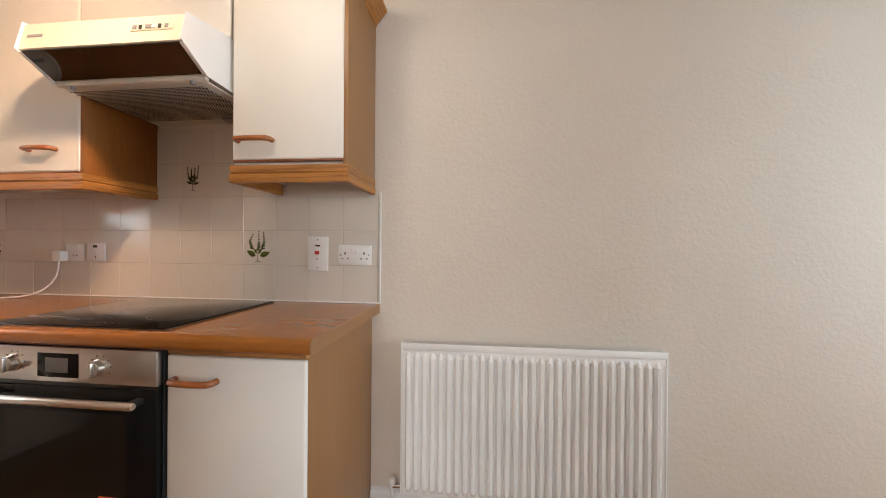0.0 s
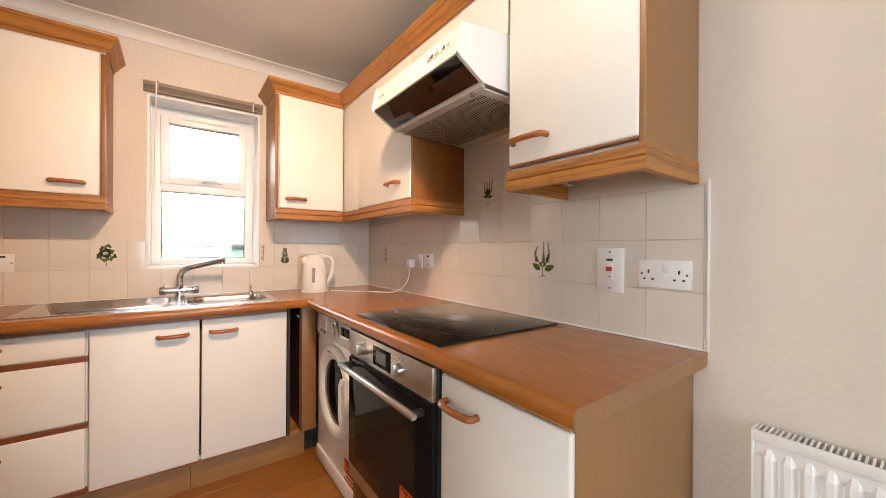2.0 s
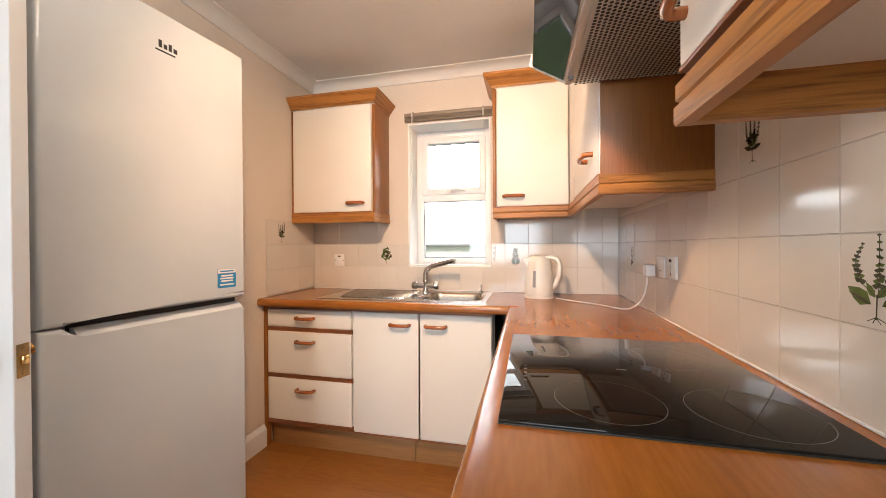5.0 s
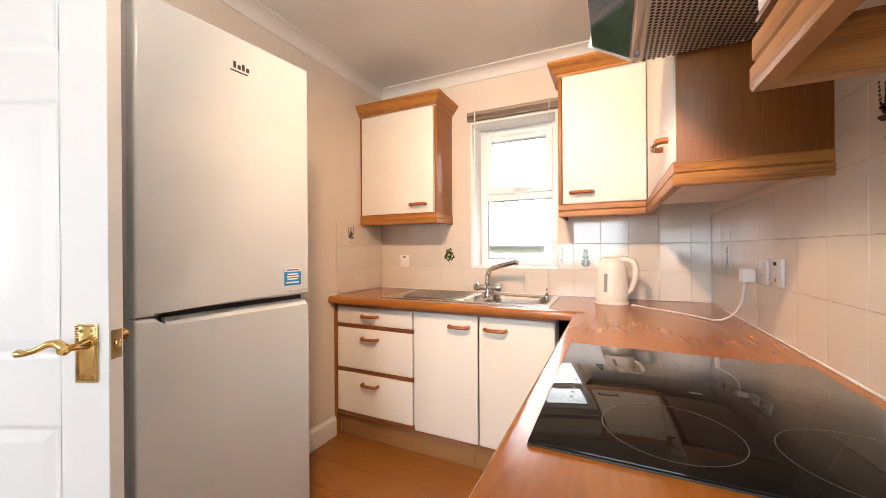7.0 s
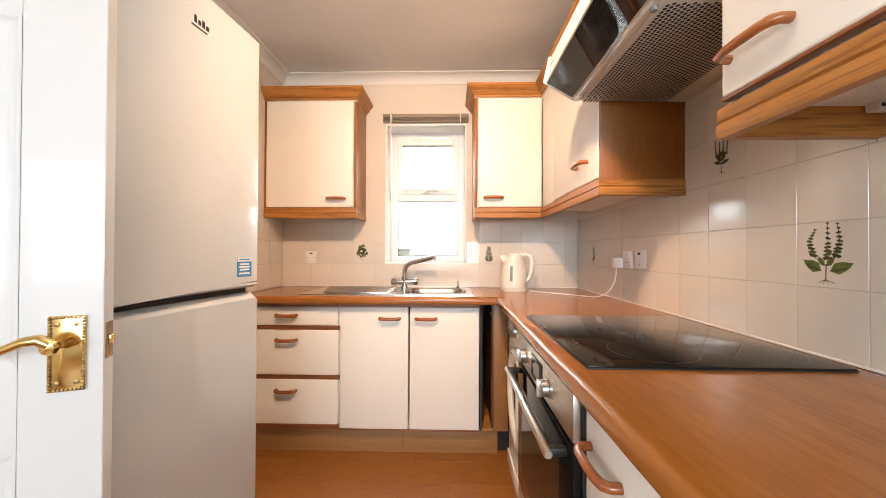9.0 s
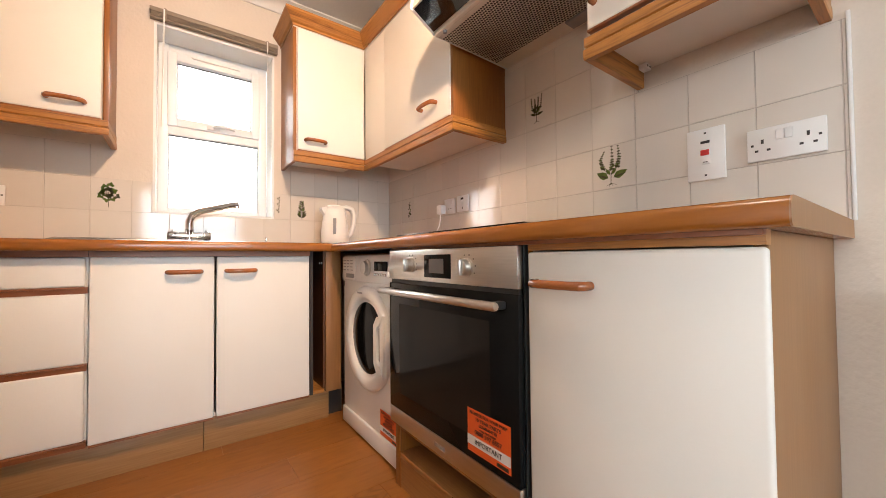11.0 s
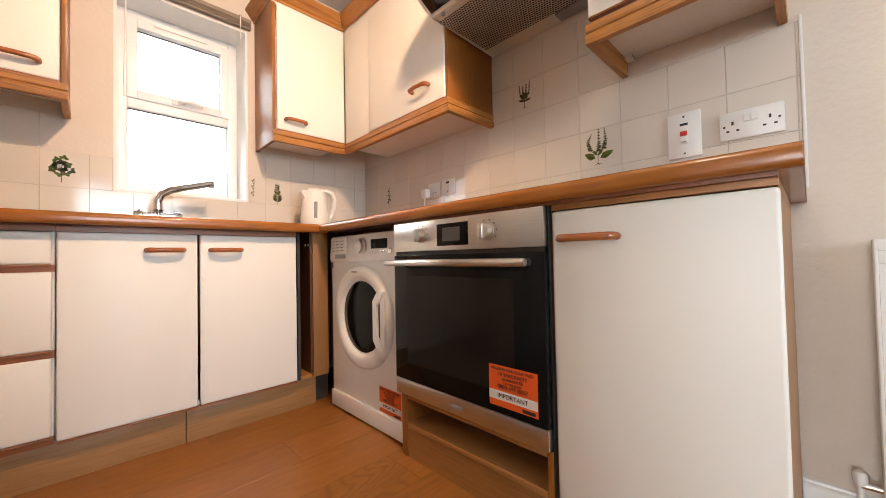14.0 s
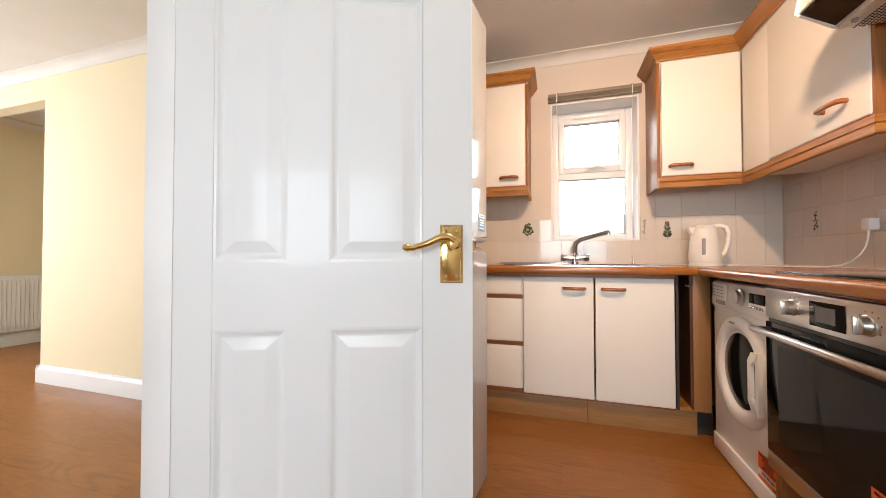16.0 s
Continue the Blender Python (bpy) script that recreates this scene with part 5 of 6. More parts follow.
# ---- sockets and switches ----
def wall_plate(name, face, u, z, w, h, label, category):
    """A white plate on a wall. face 'N': on the north wall at x = u; 'W': on the window wall at y = u."""
    base = (u, N - 0.008, z) if face == "N" else (W + 0.008, u, z)
    t = thing(name, base, label, category)

    def slab(pname, a0, a1, z0, z1, d0, d1, mat_, parent, bevel=0.0, label_=""):
        bm = mesh()
        if face == "N":
            box(bm, u + a0, u + a1, N - 0.006 - d1, N - 0.006 - d0, z + z0, z + z1, bevel)
        else:
            box(bm, W + 0.006 + d0, W + 0.006 + d1, u + a0, u + a1, z + z0, z + z1, bevel)
        return part(pname, bm, mat_, parent, label_)
    return t, slab, slab("plate", -w / 2, w / 2, -h / 2, h / 2, 0, 0.010, WHITE_PLASTIC, t, 0.003)


t, slab, p = wall_plate("cooker_switch", "N", -0.632, 1.185, 0.101, 0.162, "tall white cooker switch with a red rocker", "switch")
slab("rocker", -0.012, 0.012, -0.032, 0.028, 0.010, 0.0125, WHITE_PLASTIC, p, 0.001)
slab("red_rocker", -0.0115, 0.0115, -0.004, 0.013, 0.0125, 0.018, RED, p, 0.002, "red rocker")
slab("indicator", -0.012, 0.012, 0.034, 0.042, 0.010, 0.0115, DARK, p)
slab("slot", -0.006, 0.006, -0.026, -0.0235, 0.0125, 0.0128, DARK, p)
for zz in (0.066, -0.066):
    slab("screw", -0.003, 0.003, zz - 0.003, zz + 0.003, 0.010, 0.0105, DARK, p)
t, slab, p = wall_plate("double_socket", "N", -0.450, 1.180, 0.160, 0.092, "white double wall socket with two switches", "socket")
for s in (-1, 1):
    slab("switch", 0.009 * s - 0.0085, 0.009 * s + 0.0085, 0.006, 0.034, 0.010, 0.014, WHITE_PLASTIC, p, 0.002)
    cx = 0.046 * s
    for a0, a1, z0, z1 in ((cx - 0.003, cx + 0.003, 0.002, 0.014), (cx - 0.017, cx - 0.009, -0.020, -0.014), (cx + 0.009, cx + 0.017, -0.020, -0.014)):
        slab("pin_hole", a0, a1, z0, z1, 0.010, 0.0104, DARK, p)
    slab("screw", 0.068 * s - 0.003, 0.068 * s + 0.003, -0.003, 0.003, 0.010, 0.0105, DARK, p)
t, slab, p = wall_plate("socket", "N", -1.945, 1.178, 0.10, 0.092, "white switched wall socket holding the kettle plug", "socket")
slab("switch", 0.012, 0.026, 0.014, 0.036, 0.010, 0.014, WHITE_PLASTIC, p, 0.002)
for a in (-0.008, 0.012):
    slab("pin_hole", a, a + 0.007, -0.018, -0.012, 0.010, 0.0104, DARK, p)
t, slab, p = wall_plate("fused_switch", "N", -1.822, 1.182, 0.10, 0.092, "white fused spur switch with a small indicator", "switch")
slab("indicator", -0.014, 0.010, 0.022, 0.034, 0.010, 0.0108, DARK, p)
slab("switch", -0.010, 0.008, -0.012, 0.010, 0.010, 0.014, WHITE_PLASTIC, p, 0.002)
slab("fuse_slot", -0.003, 0.003, -0.032, -0.020, 0.010, 0.0104, DARK, p)
t, slab, p = wall_plate("fused_switch", "W", -0.474, 1.172, 0.084, 0.092, "white fused spur switch above the drainer", "switch")
slab("indicator", -0.010, 0.012, 0.026, 0.036, 0.010, 0.0108, DARK, p)
slab("switch", -0.008, 0.012, -0.012, 0.010, 0.010, 0.014, WHITE_PLASTIC, p, 0.002)
for a in (-0.036, 0.03):
    slab("screw", a, a + 0.006, -0.003, 0.003, 0.010, 0.0105, DARK, p)


# ---- radiators ----
def radiator(x0, x1, wall_y, sgn, z0, z1, label, columns):
    """A panel radiator that stands off a wall on its sgn side."""
    y = wall_y - 0.075 * sgn
    r = thing("radiator", ((x0 + x1) / 2, wall_y - 0.04 * sgn, z0), label, "radiator")
    bm = mesh()
    out = [(x0, 0.0)]
    pitch = (x1 - x0 - 0.03) / columns
    for i in range(columns):
        a = x0 + 0.015 + i * pitch
        out += [(a + pitch * 0.04, 0.0), (a + pitch * 0.30, 0.016), (a + pitch * 0.66, 0.016), (a + pitch * 0.92, 0.0)]
    out += [(x1, 0.0), (x1, -0.012), (x0, -0.012)]
    prism(bm, [(u, y + (0.011 - d) * sgn) for u, d in out], "z", z0 + 0.045, z1 - 0.065)
    part("front_panel", bm, ENAMEL, r, "ribbed white steel panel")
    for a, b, zz, k in ((z1 - 0.065, z1 - 0.028, z1 - 0.066, 1), (z0 + 0.006, z0 + 0.045, z0 + 0.046, -1)):
        bm = mesh()
        box(bm, x0, x1, min(y + 0.010 * sgn, y + 0.024 * sgn), max(y + 0.010 * sgn, y + 0.024 * sgn), a, b, 0.004)
        for i in range(columns):
            a = x0 + 0.015 + i * pitch
            v = [bm.verts.new((a + pitch * u, y + (0.011 - d) * sgn, zz + h * k)) for u, d, h in (
                (0.04, 0.0, 0), (0.30, 0.016, 0), (0.66, 0.016, 0), (0.92, 0.0, 0), (0.36, 0.001, 0.024), (0.60, 0.001, 0.024))]
            for q in ((0, 1, 4), (1, 2, 5, 4), (2, 3, 5), (0, 4, 5, 3), (0, 3, 2, 1)):
                bm.faces.new([v[j] for j in q])
        part("seam", bm, ENAMEL, r)
    for a, b in ((x0 - 0.005, x0 + 0.003), (x1 - 0.003, x1 + 0.005)):
        bm = mesh()
        box(bm, a, b, min(y + 0.006 * sgn, wall_y - 0.012 * sgn), max(y + 0.006 * sgn, wall_y - 0.012 * sgn), z0 + 0.01, z1, 0.003)
        part("side_cover", bm, ENAMEL, r)
    part("top_frame", box(mesh(), x0, x1, min(y + 0.004 * sgn, y + 0.012 * sgn), max(y + 0.004 * sgn, y + 0.012 * sgn), z1 - 0.03, z1, 0.003), ENAMEL, r)
    part("back_panel", box(mesh(), x0, x1, min(wall_y - 0.022 * sgn, wall_y - 0.012 * sgn), max(wall_y - 0.022 * sgn, wall_y - 0.012 * sgn), z0, z1 - 0.02), ENAMEL, r)
    bm = mesh()
    k = int((x1 - x0) / 0.011)
    for i in range(k):
        a = x0 + 0.006 + (x1 - x0 - 0.012) * i / k
        box(bm, a, a + 0.0045, min(y + 0.012 * sgn, wall_y - 0.014 * sgn), max(y + 0.012 * sgn, wall_y - 0.014 * sgn), z1 - 0.006, z1 - 0.001)
    part("top_grille", bm, ENAMEL, r, "slotted top grille", kind="stuff")
    # dark filling block: shade between the two panels, given as colour
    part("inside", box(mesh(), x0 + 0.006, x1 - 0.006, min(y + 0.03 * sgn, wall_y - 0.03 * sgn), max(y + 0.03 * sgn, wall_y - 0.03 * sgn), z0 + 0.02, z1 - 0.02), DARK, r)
    for s, x in ((-1, x0), (1, x1)):
        yv = y + 0.03 * sgn
        v = part("valve", tube(mesh(), [(x + 0.02 * -s, yv, z0 + 0.035), (x + 0.045 * s, yv, z0 + 0.035)], [0.009, 0.011], 12), CHROME, r, "chrome radiator valve")
        part("valve_cap", turned(mesh(), [(0.010, 0.012), (0.014, 0.018), (0.015, 0.044), (0.011, 0.050), (0.0005, 0.051)], (x + 0.045 * s, yv, z0 + 0.02), "z", 14), WHITE_PLASTIC, v, "white valve cap")
        part("pipe", tube(mesh(), [(x + 0.045 * s, yv, z0 + 0.05), (x + 0.045 * s, yv, z0 - 0.02), (x + 0.055 * s, yv + 0.005 * sgn, z0 - 0.06), (x + 0.055 * s, yv + 0.005 * sgn, 0.0)], [0.009, 0.007, 0.007, 0.007], 10), WHITE_PAINT, v)
    return r


radiator(-0.208, 0.915, N, 1, 0.095, 0.790, "long white ribbed panel radiator under the bare wall", 30)
radiator(-2.95, -2.12, LOUNGE_S, -1, 0.16, 0.80, "white panel radiator in the far passage", 22)


# ---- the kitchen door, standing open ----
def panel_door():
    hinge, latch = Vector((-0.427, -0.703, 0)), Vector((-0.692, -0.069, 0))
    u = (hinge - latch).normalized()               # from the latch edge to the hinge
    n = Vector((-u.y, u.x, 0))                     # out of the face that looks east
    if n.x < 0:
        n = -n
    m = Matrix(((u.x, n.x, 0, latch.x), (u.y, n.y, 0, latch.y), (0, 0, 1, 0), (0, 0, 0, 1)))
    width, t, z0, z1 = (hinge - latch).length, 0.038, 0.008, 2.085
    d = thing("door_1", (latch.x, latch.y, 0), "white six-panel interior door standing open with brass lever handles", "door", kind="structure")

    def local(bm):
        bmesh.ops.transform(bm, matrix=m, verts=bm.verts)
        return bm
    a0, a1, b0, b1 = 0.122, 0.340, 0.434, 0.597
    rows = ((0.235, 0.850), (1.004, 1.640), (1.750, 1.965))
    bm = mesh()
    box(bm, 0, a0, -t, 0, z0, z1, 0.002)
    box(bm, a1, b0, -t, 0, z0, z1)
    box(bm, b1, width, -t, 0, z0, z1, 0.002)
    zs = [z0] + [z for r in rows for z in r] + [z1]
    for c, e in ((a0, a1), (b0, b1)):
        for i in range(0, len(zs), 2):
            box(bm, c, e, -t, 0, zs[i], zs[i + 1])
    leaf = part("leaf", local(bm), WHITE_PAINT, d, smooth=False)
    for c, e in ((a0, a1), (b0, b1)):
        for p, q in rows:
            bm = mesh()
            box(bm, c, e, -t + 0.007, -0.007, p, q)
            for s, y in ((1, -0.007), (-1, -t + 0.007)):
                rings = []
                for inset, rise in ((0.0, 0.007), (0.006, 0.0062), (0.012, 0.0035), (0.017, 0.0022), (0.021, 0.0022), (0.046, 0.0058), (0.049, 0.006)):
                    rings.append([(c + inset, y + rise * s, p + inset), (e - inset, y + rise * s, p + inset), (e - inset, y + rise * s, q - inset), (c + inset, y + rise * s, q - inset)])
                loft(bm, rings, cap_first=False)
            part("panel", local(bm), WHITE_PAINT, leaf, smooth=False)
    for s, y in ((1, 0.0), (-1, -t)):
        bm = mesh()
        box(bm, 0.025, 0.080, min(y, y + 0.004 * s), max(y, y + 0.004 * s), 0.952, 1.092, 0.0015)
        plate = part("handle_plate", local(bm), BRASS, d, "brass back plate with a rope edge")
        bm = mesh()
        for c, e, p, q in ((0.025, 0.031, 0.952, 1.092), (0.074, 0.080, 0.952, 1.092), (0.031, 0.074, 0.952, 0.958), (0.031, 0.074, 1.086, 1.092)):
            k = max(1, int(max(e - c, q - p) / 0.006))
            for i in range(k):
                if q - p > e - c:
                    turned(bm, [(0.003, 0), (0.0025, 0.0025 * s), (0.0005, 0.0032 * s)], ((c + e) / 2, y + 0.004 * s, p + 0.003 + 0.006 * i), "y", 6)
                else:
                    turned(bm, [(0.003, 0), (0.0025, 0.0025 * s), (0.0005, 0.0032 * s)], (c + 0.003 + 0.006 * i, y + 0.004 * s, (p + q) / 2), "y", 6)
        part("rope_edge", local(bm), DULL_BRASS, plate)
        for a in (0.0385, 0.0665):
            for zz in (0.968, 1.076):
                part("screw", local(turned(mesh(), [(0.0045, 0), (0.004, 0.0015 * s), (0.0005, 0.002 * s)], (a, y + 0.004 * s, zz), "y", 8)), DULL_BRASS, plate)
        yy = y + 0.004 * s
        bm = mesh()
        turned(bm, [(0.013, 0), (0.012, 0.006 * s), (0.0085, 0.012 * s), (0.008, 0.04 * s), (0.012, 0.046 * s), (0.014, 0.052 * s), (0.010, 0.058 * s), (0.0005, 0.059 * s)], (0.052, yy, 1.045), "y", 18)
        tube(bm, [(0.052, yy + 0.05 * s, 1.050), (0.066, yy + 0.052 * s, 1.060), (0.085, yy + 0.053 * s, 1.058), (0.115, yy + 0.053 * s, 1.044), (0.145, yy + 0.052 * s, 1.035), (0.158, yy + 0.052 * s, 1.036), (0.168, yy + 0.052 * s, 1.036)], [0.010, 0.010, 0.0085, 0.007, 0.0065, 0.010, 0.005], 12)
        part("lever", local(bm), BRASS, plate, "scrolled brass lever")
    bm = mesh()
    box(bm, -0.0015, 0.002, -t + 0.006, -0.006, 1.005, 1.075)
    lp = part("latch_plate", local(bm), DULL_BRASS, d, "worn brass latch plate")
    part("latch_bolt", local(box(mesh(), -0.008, 0.001, -0.026, -0.012, 1.032, 1.050, 0.002)), BRASS, lp)
    for zz in (1.014, 1.066):
        part("screw", local(turned(mesh(), [(0.0045, -0.0015), (0.004, -0.0025), (0.0005, -0.003)], (0, -t / 2, zz), "x", 8)), DULL_BRASS, lp)
    for zz in (0.30, 1.80):
        part("hinge", local(tube(mesh(), [(width + 0.006, -0.002, zz - 0.05), (width + 0.006, -0.002, zz + 0.05)], 0.006, 10)), BRASS, d)


panel_door()


def far_door():
    y = LOUNGE_S
    d = thing("door_2", (-2.0, y, 0), "white frame and edge of a door in the far passage", "door", kind="structure")
    part("architrave", box(mesh(), -2.05, -1.985, y, y + 0.022, 0, 2.08, 0.004), WHITE_PAINT, d)
    part("architrave", box(mesh(), -1.15, -1.085, y, y + 0.022, 0, 2.08, 0.004), WHITE_PAINT, d)
    part("architrave", box(mesh(), -1.985, -1.15, y, y + 0.022, 2.01, 2.08, 0.004), WHITE_PAINT, d)
    leaf = part("leaf", box(mesh(), -1.985, -1.15, y, y + 0.014, 0.006, 2.008), WHITE_PAINT, d)
    part("handle_plate", box(mesh(), -1.965, -1.935, y + 0.014, y + 0.019, 0.95, 1.09, 0.002), BRASS, leaf)


far_door()


# ---- blind, ceiling lamp ----
b = thing("window_blind", (W + 0.03, 0.395, 2.18), "taupe venetian blind fully raised at the window head", "blind")
part("head_rail", box(mesh(), W + 0.004, W + 0.036, 0.072, 0.718, 2.228, 2.252, 0.002), BLIND, b)
for i in range(7):
    z = 2.204 + 0.004 * i
    part("slat", box(mesh(), W + 0.006, W + 0.034, 0.074, 0.716, z, z + 0.002), BLIND, b)
part("bottom_rail", box(mesh(), W + 0.005, W + 0.035, 0.073, 0.717, 2.192, 2.201, 0.002), BLIND, b)
part("wand", tube(mesh(), [(W + 0.04, 0.135, 2.25), (W + 0.04, 0.132, 1.95), (W + 0.04, 0.128, 1.60)], 0.004, 8), WHITE_PLASTIC, b, "white tilt wand")
part("cord", tube(mesh(), [(W + 0.04, 0.655, 2.25), (W + 0.04, 0.655, 2.06)], 0.002, 6), WHITE_PLASTIC, b)
for y in (0.14, 0.655):
    part("cord_clip", box(mesh(), W + 0.034, W + 0.04, y - 0.006, y + 0.006, 2.188, 2.256), BLIND, b)

# unseen fitting, its form made up, where the bulb and spot hang
LAMP = (-0.66, 0.50)
lp = thing("ceiling_lamp", (*LAMP, CEIL), "small brass lamp holder and rose, unseen, added to carry the ceiling light", "ceiling lamp")
part("rose", turned(mesh(), [(0.05, 0), (0.05, -0.01), (0.03, -0.02), (0.0005, -0.022)], (*LAMP, CEIL), "z", 24), BRASS, lp)
part("stem", tube(mesh(), [(*LAMP, CEIL - 0.02), (*LAMP, CEIL - 0.05)], 0.006, 10), BRASS, lp)
part("bulb_holder", turned(mesh(), [(0.02, 0), (0.022, -0.03), (0.016, -0.035), (0.0005, -0.036)], (*LAMP, CEIL - 0.048), "z", 16), BRASS, lp)


# ---- tiles with printed herbs ----
def herb(parent, face, u, z0, z1, kind, seed):
    """A printed herb on a tile: stem, leaves and flower spikes, as thin enamel shapes."""
    rnd = random.Random(seed)
    h = z1 - z0

    def flat(shapes, mat_, name, out):
        vs, fs = [], []
        for pts in shapes:
            k = len(vs)
            for a, b in pts:
                vs.append(Vector((u + a, N - 0.0062 - out, z0 + b)) if face == "N" else Vector((W + 0.0062 + out, u + a, z0 + b)) if face == "W" else Vector((u - a, S + 0.0062 + out, z0 + b)))
            fs.append(tuple(range(k, k + len(pts))))
        data = bpy.data.meshes.new(name)
        data.from_pydata([v * PLAN for v in vs], [], fs)
        data.materials.append(mat_)
        ob = new(name, data)
        ob.parent = parent
        return ob

    def leaf(a, b, ang, ln, wd):
        c, s = math.cos(ang), math.sin(ang)
        pts = [(0, 0), (0.3, 0.5), (0.6, 0.42), (1, 0), (0.6, -0.42), (0.3, -0.5)]
        return [(a + c * p * ln - s * q * wd, b + s * p * ln + c * q * wd) for p, q in pts]

    def stroke(a, b, c, d, w):
        t = math.atan2(d - b, c - a) + math.pi / 2
        x, y = w * math.cos(t), w * math.sin(t)
        return [(a - x, b - y), (c - x, d - y), (c + x, d + y), (a + x, b + y)]
    green, dark = [], []
    if kind == "spike":        # three whorled flower spikes over two broad leaves
        for top, lean, foot in ((0.90, -0.27, 0.40), (1.0, 0.04, 0.36), (0.98, 0.22, 0.40)):
            way = [(0.02 * h, 0.30 * h), (lean * 0.75 * h, foot * h + 0.06 * h), (lean * h, foot * h + 0.3 * h), (lean * (0.62 if lean < 0 else 0.86) * h, top * h)]
            for (a, b), (c, d) in zip(way, way[1:]):
                dark.append(stroke(a, b, c, d, 0.0008))
            for i in range(9):
                f = i / 8.0
                k = min(1, int(f * 2))
                (a, b), (c, d) = way[1 + k], way[2 + k]
                g = f * 2 - k
                cx, cz = a + (c - a) * g, b + (d - b) * g
                size = 1.0 - 0.62 * f
                for side in (-1, 1):
                    (green if i % 3 == 1 else dark).append(leaf(cx, cz, math.pi / 2 - side * rnd.uniform(0.9, 1.5), h * 0.088 * size, h * 0.06 * size))
                    dark.append(leaf(cx, cz + 0.006 * h, math.pi / 2 - side * rnd.uniform(0.2, 0.6), h * 0.055 * size, h * 0.035 * size))
        for side, ln, up in ((-1, 0.36, 1.05), (1, 0.38, 1.2)):
            green.append(leaf(0.01 * side, 0.22 * h, math.pi / 2 - side * up, ln * h, 0.19 * h))
            dark.append(leaf(0.01 * side, 0.215 * h, math.pi / 2 - side * up * 1.12, ln * h * 0.92, 0.05 * h))
            green.append(leaf(0.02 * side * h, 0.30 * h, math.pi / 2 - side * up * 0.55, ln * h * 0.55, 0.09 * h))
        for side in (-1, -0.4, 0.5, 1.3):
            dark.append(stroke(0, 0.08 * h, side * 0.11 * h, 0.02 * h * abs(side), 0.0008))
        dark.append(stroke(0, 0.05 * h, 0.01 * h, 0.34 * h, 0.0014))
    elif kind == "sprig":      # feathered spikes fanned over dark leaves
        for lean, top, foot in ((-0.22, 0.97, 0.50), (-0.06, 0.90, 0.55), (0.09, 0.93, 0.52), (0.24, 1.0, 0.50)):
            dark.append(stroke(0, 0.26 * h, lean * h * 0.8, foot * h, 0.0008))
            dark.append(stroke(lean * h * 0.8, foot * h, lean * h, top * h, 0.0007))
            for i in range(7):
                f = i / 6
                for side in (-1, 1):
                    dark.append(leaf(lean * h * (0.8 + 0.2 * f), (foot + (top - 0.05 - foot) * f) * h, math.pi / 2 - side * rnd.uniform(0.25, 0.7), h * (0.085 - 0.03 * f), h * 0.034))
        for b, up, ln in ((0.30, 1.25, 0.30), (0.36, 0.75, 0.26), (0.44, 0.95, 0.24), (0.50, 0.5, 0.20)):
            for side in (-1, 1):
                (green if rnd.random() < 0.35 else dark).append(leaf(0, b * h, math.pi / 2 - side * up * rnd.uniform(0.85, 1.15), h * ln, h * 0.10))
        for side in (-1, 0.3, 1.2):
            dark.append(stroke(0, 0.09 * h, side * 0.10 * h, 0.02 * h, 0.0008))
        dark.append(stroke(0.005 * h, 0.04 * h, 0, 0.45 * h, 0.0014))
    elif kind == "upright":    # one stem with pairs of narrow leaves, smaller towards the tip
        dark.append(stroke(0.01 * h, 0.0, 0, 0.96 * h, 0.0010))
        for i in range(8):
            f = i / 8
            for side in (-1, 1):
                (green if (i + side) % 4 == 0 else dark).append(leaf(0, (0.12 + 0.80 * f) * h, math.pi / 2 - side * rnd.uniform(0.55, 1.15), h * (0.27 - 0.15 * f), h * (0.115 - 0.05 * f)))
    elif kind == "thin":       # three small whorls one above another
        dark.append(stroke(0.02 * h, 0.0, -0.01 * h, 0.97 * h, 0.0009))
        for b, size in ((0.28, 1.0), (0.56, 0.85), (0.86, 0.7)):
            for i in range(7):
                a = rnd.uniform(0, 6.28)
                (green if i % 3 == 0 else dark).append(leaf(0.03 * h * math.cos(a), b * h + 0.04 * h * math.sin(a), a, h * 0.15 * size, h * 0.085 * size))
    elif kind == "cut":        # a few leaves left by the cut
        for b, side in ((0.1, 1), (0.45, -1), (0.7, 1)):
            dark.append(leaf(0, b * h, math.pi / 2 - side * 0.6, 0.5 * h, 0.2 * h))
            green.append(leaf(0, b * h, math.pi / 2 - side * 1.1, 0.3 * h, 0.12 * h))
    else:                      # round-leaved bunch
        dark.append(stroke(0.02 * h, 0.0, 0, 0.6 * h, 0.0012))
        for i in range(15):
            a, r = rnd.uniform(0, 6.28), rnd.uniform(0.08, 0.36) * h
            cx, cz = r * math.cos(a), 0.60 * h + r * math.sin(a) * 0.9
            dark.append(stroke(0, 0.45 * h, cx, cz, 0.0006))
            for j in range(3):
                (green if i % 3 else dark).append(leaf(cx, cz, a + (j - 1) * 1.5, 0.14 * h, 0.11 * h))
    flat(green, LEAF, "printed_leaves", 0.0003)
    flat(dark, FLORET, "printed_flowers", 0.0006)


ROWS_Z = [TOP + 0.004, 1.127, 1.293, 1.459, 1.625, 1.790]


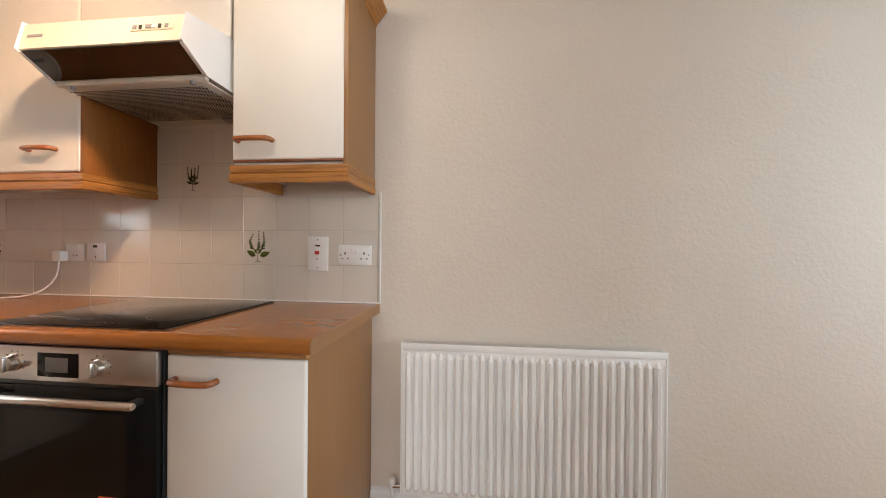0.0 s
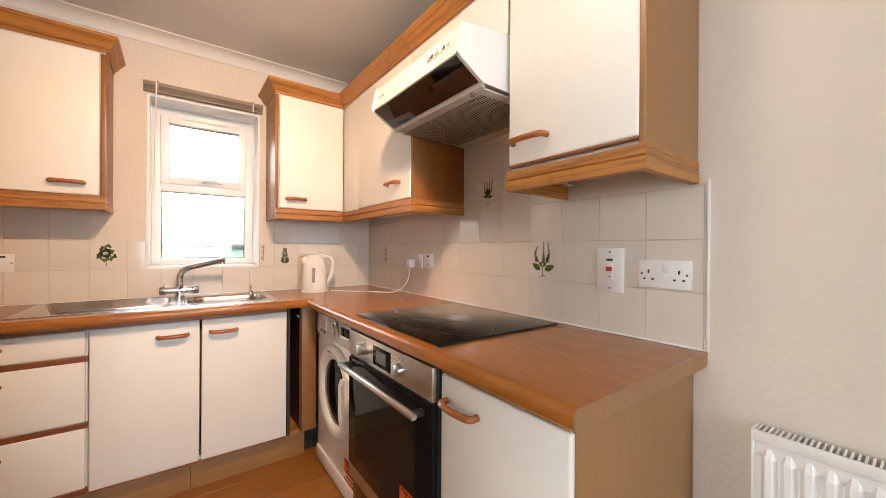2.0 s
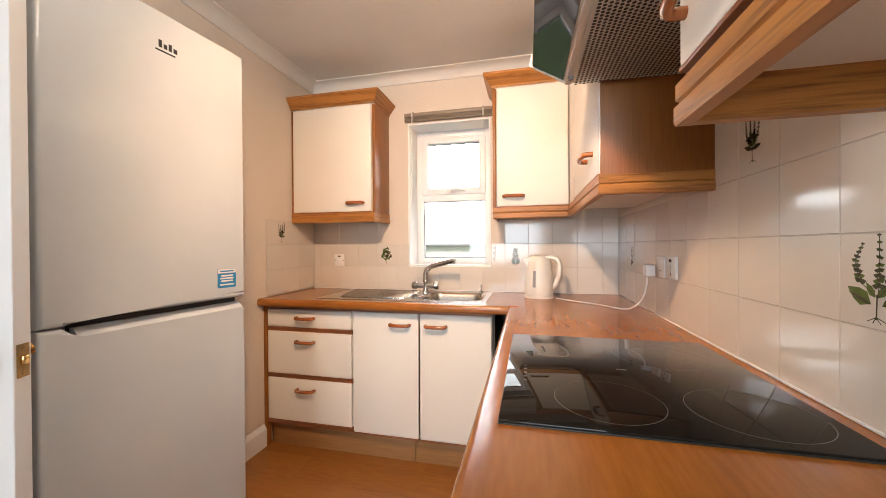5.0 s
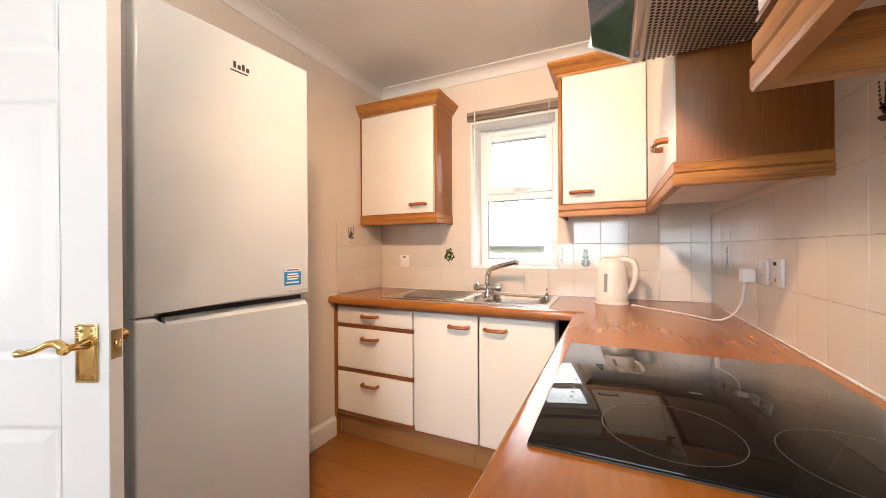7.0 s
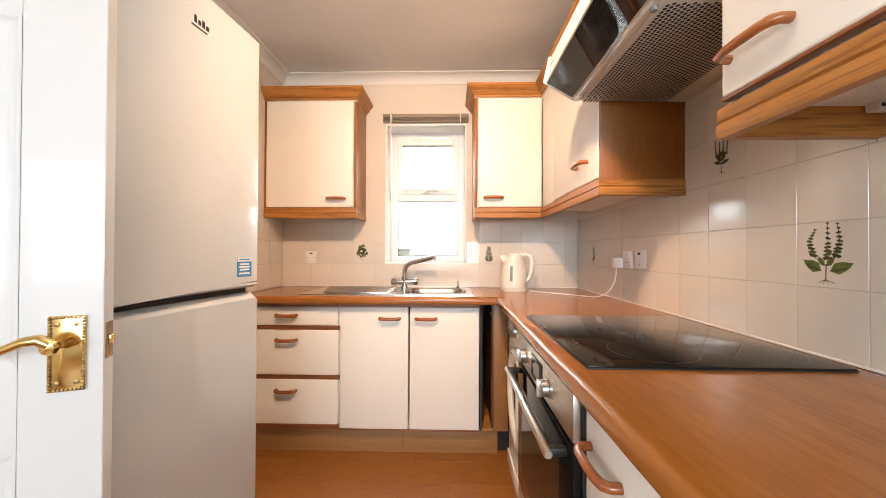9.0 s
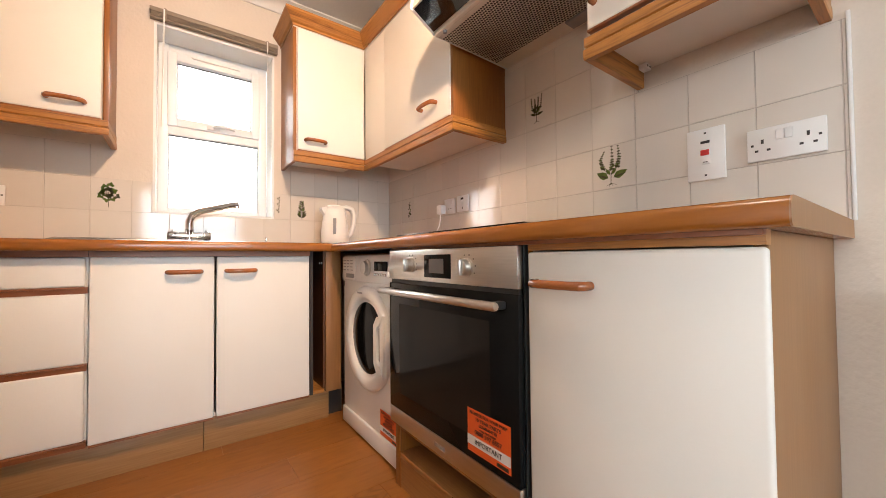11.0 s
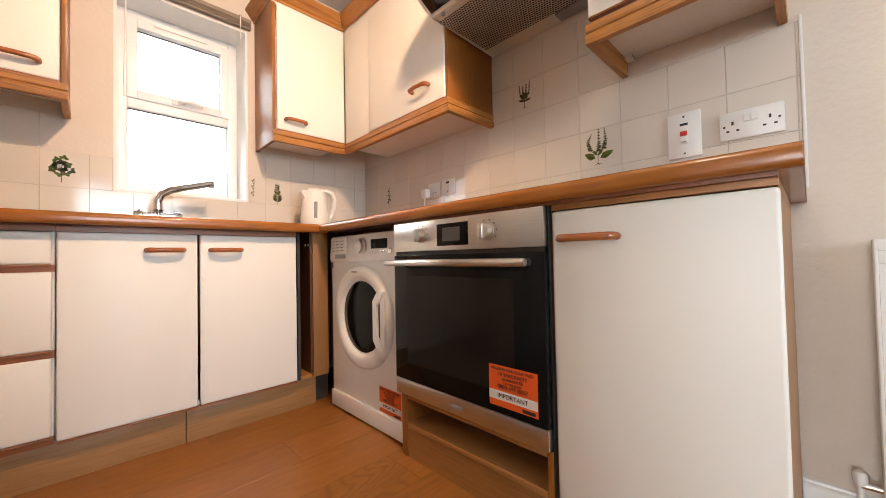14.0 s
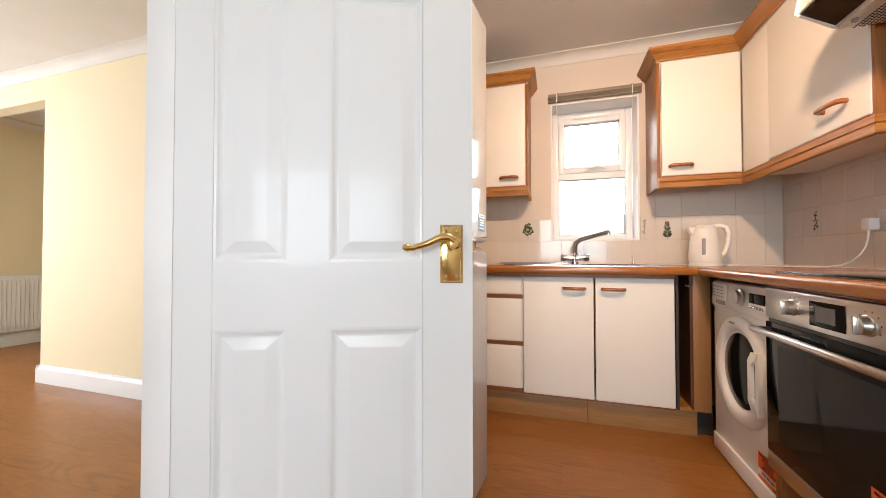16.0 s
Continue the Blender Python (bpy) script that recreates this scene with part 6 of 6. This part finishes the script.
def tile_mesh(w, h, cache={}):
    key = (round(w, 4), round(h, 4))
    if key not in cache:
        bm = mesh()
        a, b, e = w / 2 - 0.0006, h / 2 - 0.0006, 0.0012
        rings = [[(-a, 0, -b), (a, 0, -b), (a, 0, b), (-a, 0, b)], [(-a, -0.004, -b), (a, -0.004, -b), (a, -0.004, b), (-a, -0.004, b)],
                 [(-a + e, -0.006, -b + e), (a - e, -0.006, -b + e), (a - e, -0.006, b - e), (-a + e, -0.006, b - e)]]
        loft(bm, rings, cap_first=False)
        cache[key] = mesh_of("tile", bm, Vector((0, 0, 0)), TILE, False)
    return cache[key]


def tiling(name, label, cells, turn, grout=None):
    """A tiled field: grout bed and one object for each tile. cells: (u0, u1, z0, z1); turn: places (u, 0, z) on the wall."""
    field = thing(name, (0, 0, 0), label, "tiles", kind="structure")
    rnd = random.Random(name)
    bm = mesh()
    for u0, u1, z0, z1 in cells:
        box(bm, u0, u1, -0.0042, -0.0005, z0, z1)
    bmesh.ops.transform(bm, matrix=turn, verts=bm.verts)
    part("grout", bm, grout or GROUT, field, smooth=False)
    for u0, u1, z0, z1 in cells:
        ob = new("tile", tile_mesh(u1 - u0, z1 - z0))
        ob.parent = field
        m = turn @ Matrix.Translation(((u0 + u1) / 2, 0, (z0 + z1) / 2))
        m.translation *= PLAN
        ob.matrix_basis = m @ pose(0, 0, 0, rnd.uniform(-0.12, 0.12), 0, rnd.uniform(-0.12, 0.12))
    return field


def spans(a, b, first, pitch):
    """Cuts from a to b at first + k * pitch."""
    k = math.ceil((a - first) / pitch - 1e-6)
    cuts = [a]
    while first + k * pitch < b - 0.004:
        if first + k * pitch > a + 0.004:
            cuts.append(first + k * pitch)
        k += 1
    return list(zip(cuts, cuts[1:] + [b]))


cells = []
for r in range(3):
    cells += [(a, b, ROWS_Z[r], ROWS_Z[r + 1]) for a, b in spans(W + 0.006, -0.333, -0.510, 0.1690)]
for r in (3, 4):
    cells += [(a, b, ROWS_Z[r], ROWS_Z[r + 1]) for a, b in spans(-1.490, -0.835, -0.510, 0.1690)]
tiles_n = tiling("tiles_north", "cream glazed square wall tiles above the worktop", cells, Matrix.Translation((0, N, 0)))
part("sealant", box(mesh(), W + 0.01, -0.334, N - 0.011, N - 0.0062, TOP + 0.0005, TOP + 0.007, 0.002), WHITE_PLASTIC, tiles_n, "white sealant bead")
part("edge_trim", box(mesh(), -0.333, -0.325, N - 0.009, N - 0.0005, TOP, 1.475, 0.002), WHITE_PLASTIC, tiles_n, "white edge trim")
cells = []
for r in range(3):
    for a, b in spans(S + 0.006, N - 0.006, 0.800, 0.1590):
        if r == 0:
            cells.append((a, b, ROWS_Z[0], ROWS_Z[1]))
        elif b <= WIN[0] + 0.01 or a >= WIN[1] - 0.01:
            if r == 1 or a > 0.72 or b < -0.02:
                cells.append((a, b, ROWS_Z[r], ROWS_Z[r + 1]))
        elif a < WIN[0] and r == 1:
            cells.append((a, WIN[0] - 0.002, ROWS_Z[r], ROWS_Z[r + 1]))
        elif b > WIN[1] and r == 1:
            cells.append((WIN[1] + 0.002, b, ROWS_Z[r], ROWS_Z[r + 1]))
tiles_w = tiling("tiles_west", "cream glazed square wall tiles round the sink", cells, Matrix.Translation((W, 0, 0)) @ Matrix.Rotation(math.pi / 2, 4, "Z"), GROUT_PALE)
cells = [(a, b, ROWS_Z[r], ROWS_Z[r + 1]) for r in range(3) for a, b in spans(2.19, -W - 0.006, 2.19, 0.1690)]
tiles_s = tiling("tiles_south", "cream glazed wall tiles on the return beside the drawers", cells, Matrix.Translation((0, S, 0)) @ Matrix.Rotation(math.pi, 4, "Z"), GROUT_PALE)
herb(tiles_n, "N", -0.942, 1.136, 1.288, "spike", 1)
herb(tiles_n, "N", -1.290, 1.486, 1.616, "sprig", 2)
herb(tiles_n, "N", -2.420, 1.138, 1.272, "thin", 3)
herb(tiles_w, "W", -0.088, 1.145, 1.272, "bunch", 4)
herb(tiles_w, "W", 0.872, 1.130, 1.272, "upright", 5)
herb(tiles_s, "S", -2.336, 1.305, 1.442, "sprig", 6)
for k, z in enumerate((1.165, 1.205, 1.240)):      # the cut edge of a printed tile beside the window
    herb(tiles_w, "W", 0.724 + 0.002 * k, z, z + 0.034, "cut", 9 + k)


# ---- floor planks ----
floor = thing("floor", (0, 0, 0), "warm brown wood-effect plank floor", "floor", kind="structure")
bm = mesh()
box(bm, W, E, LOUNGE_S, N, -0.06, -0.006)
box(bm, -4.2, W, LOUNGE_S, -3.87, -0.06, -0.006)
part("bed", bm, DARK, floor, smooth=False)
PW, PL = 0.205, 1.36


def plank_mesh(w, ln, cache={}):
    key = (round(w, 3), round(ln, 3))
    if key not in cache:
        bm = mesh()
        a, b, e = w / 2 - 0.0003, ln / 2 - 0.0003, 0.0005
        loft(bm, [[(-a, -b, -0.006), (a, -b, -0.006), (a, b, -0.006), (-a, b, -0.006)], [(-a, -b, -0.001), (a, -b, -0.001), (a, b, -0.001), (-a, b, -0.001)],
                  [(-a + e, -b + e, 0), (a - e, -b + e, 0), (a - e, b - e, 0), (-a + e, b - e, 0)]], cap_first=False)
        cache[key] = mesh_of("plank", bm, Vector((0, 0, 0)), FLOOR_WOOD, False)
    return cache[key]


col = 0
x = W - 7 * PW
while x < E:
    w = min(PW, E - x)
    y = LOUNGE_S - (0.0, 0.46, 0.90, 0.22, 0.68)[col % 5]
    while y < N:
        y0, y1 = max(y, LOUNGE_S), min(y + PL, N)
        if y1 - y0 > 0.01 and (x > W - 0.02 or y1 < -3.8):
            ob = new("plank", plank_mesh(w, y1 - y0))
            ob.parent = floor
            ob.location = plan((x + w / 2, (y0 + y1) / 2, 0))
        y += PL
    x += PW
    col += 1
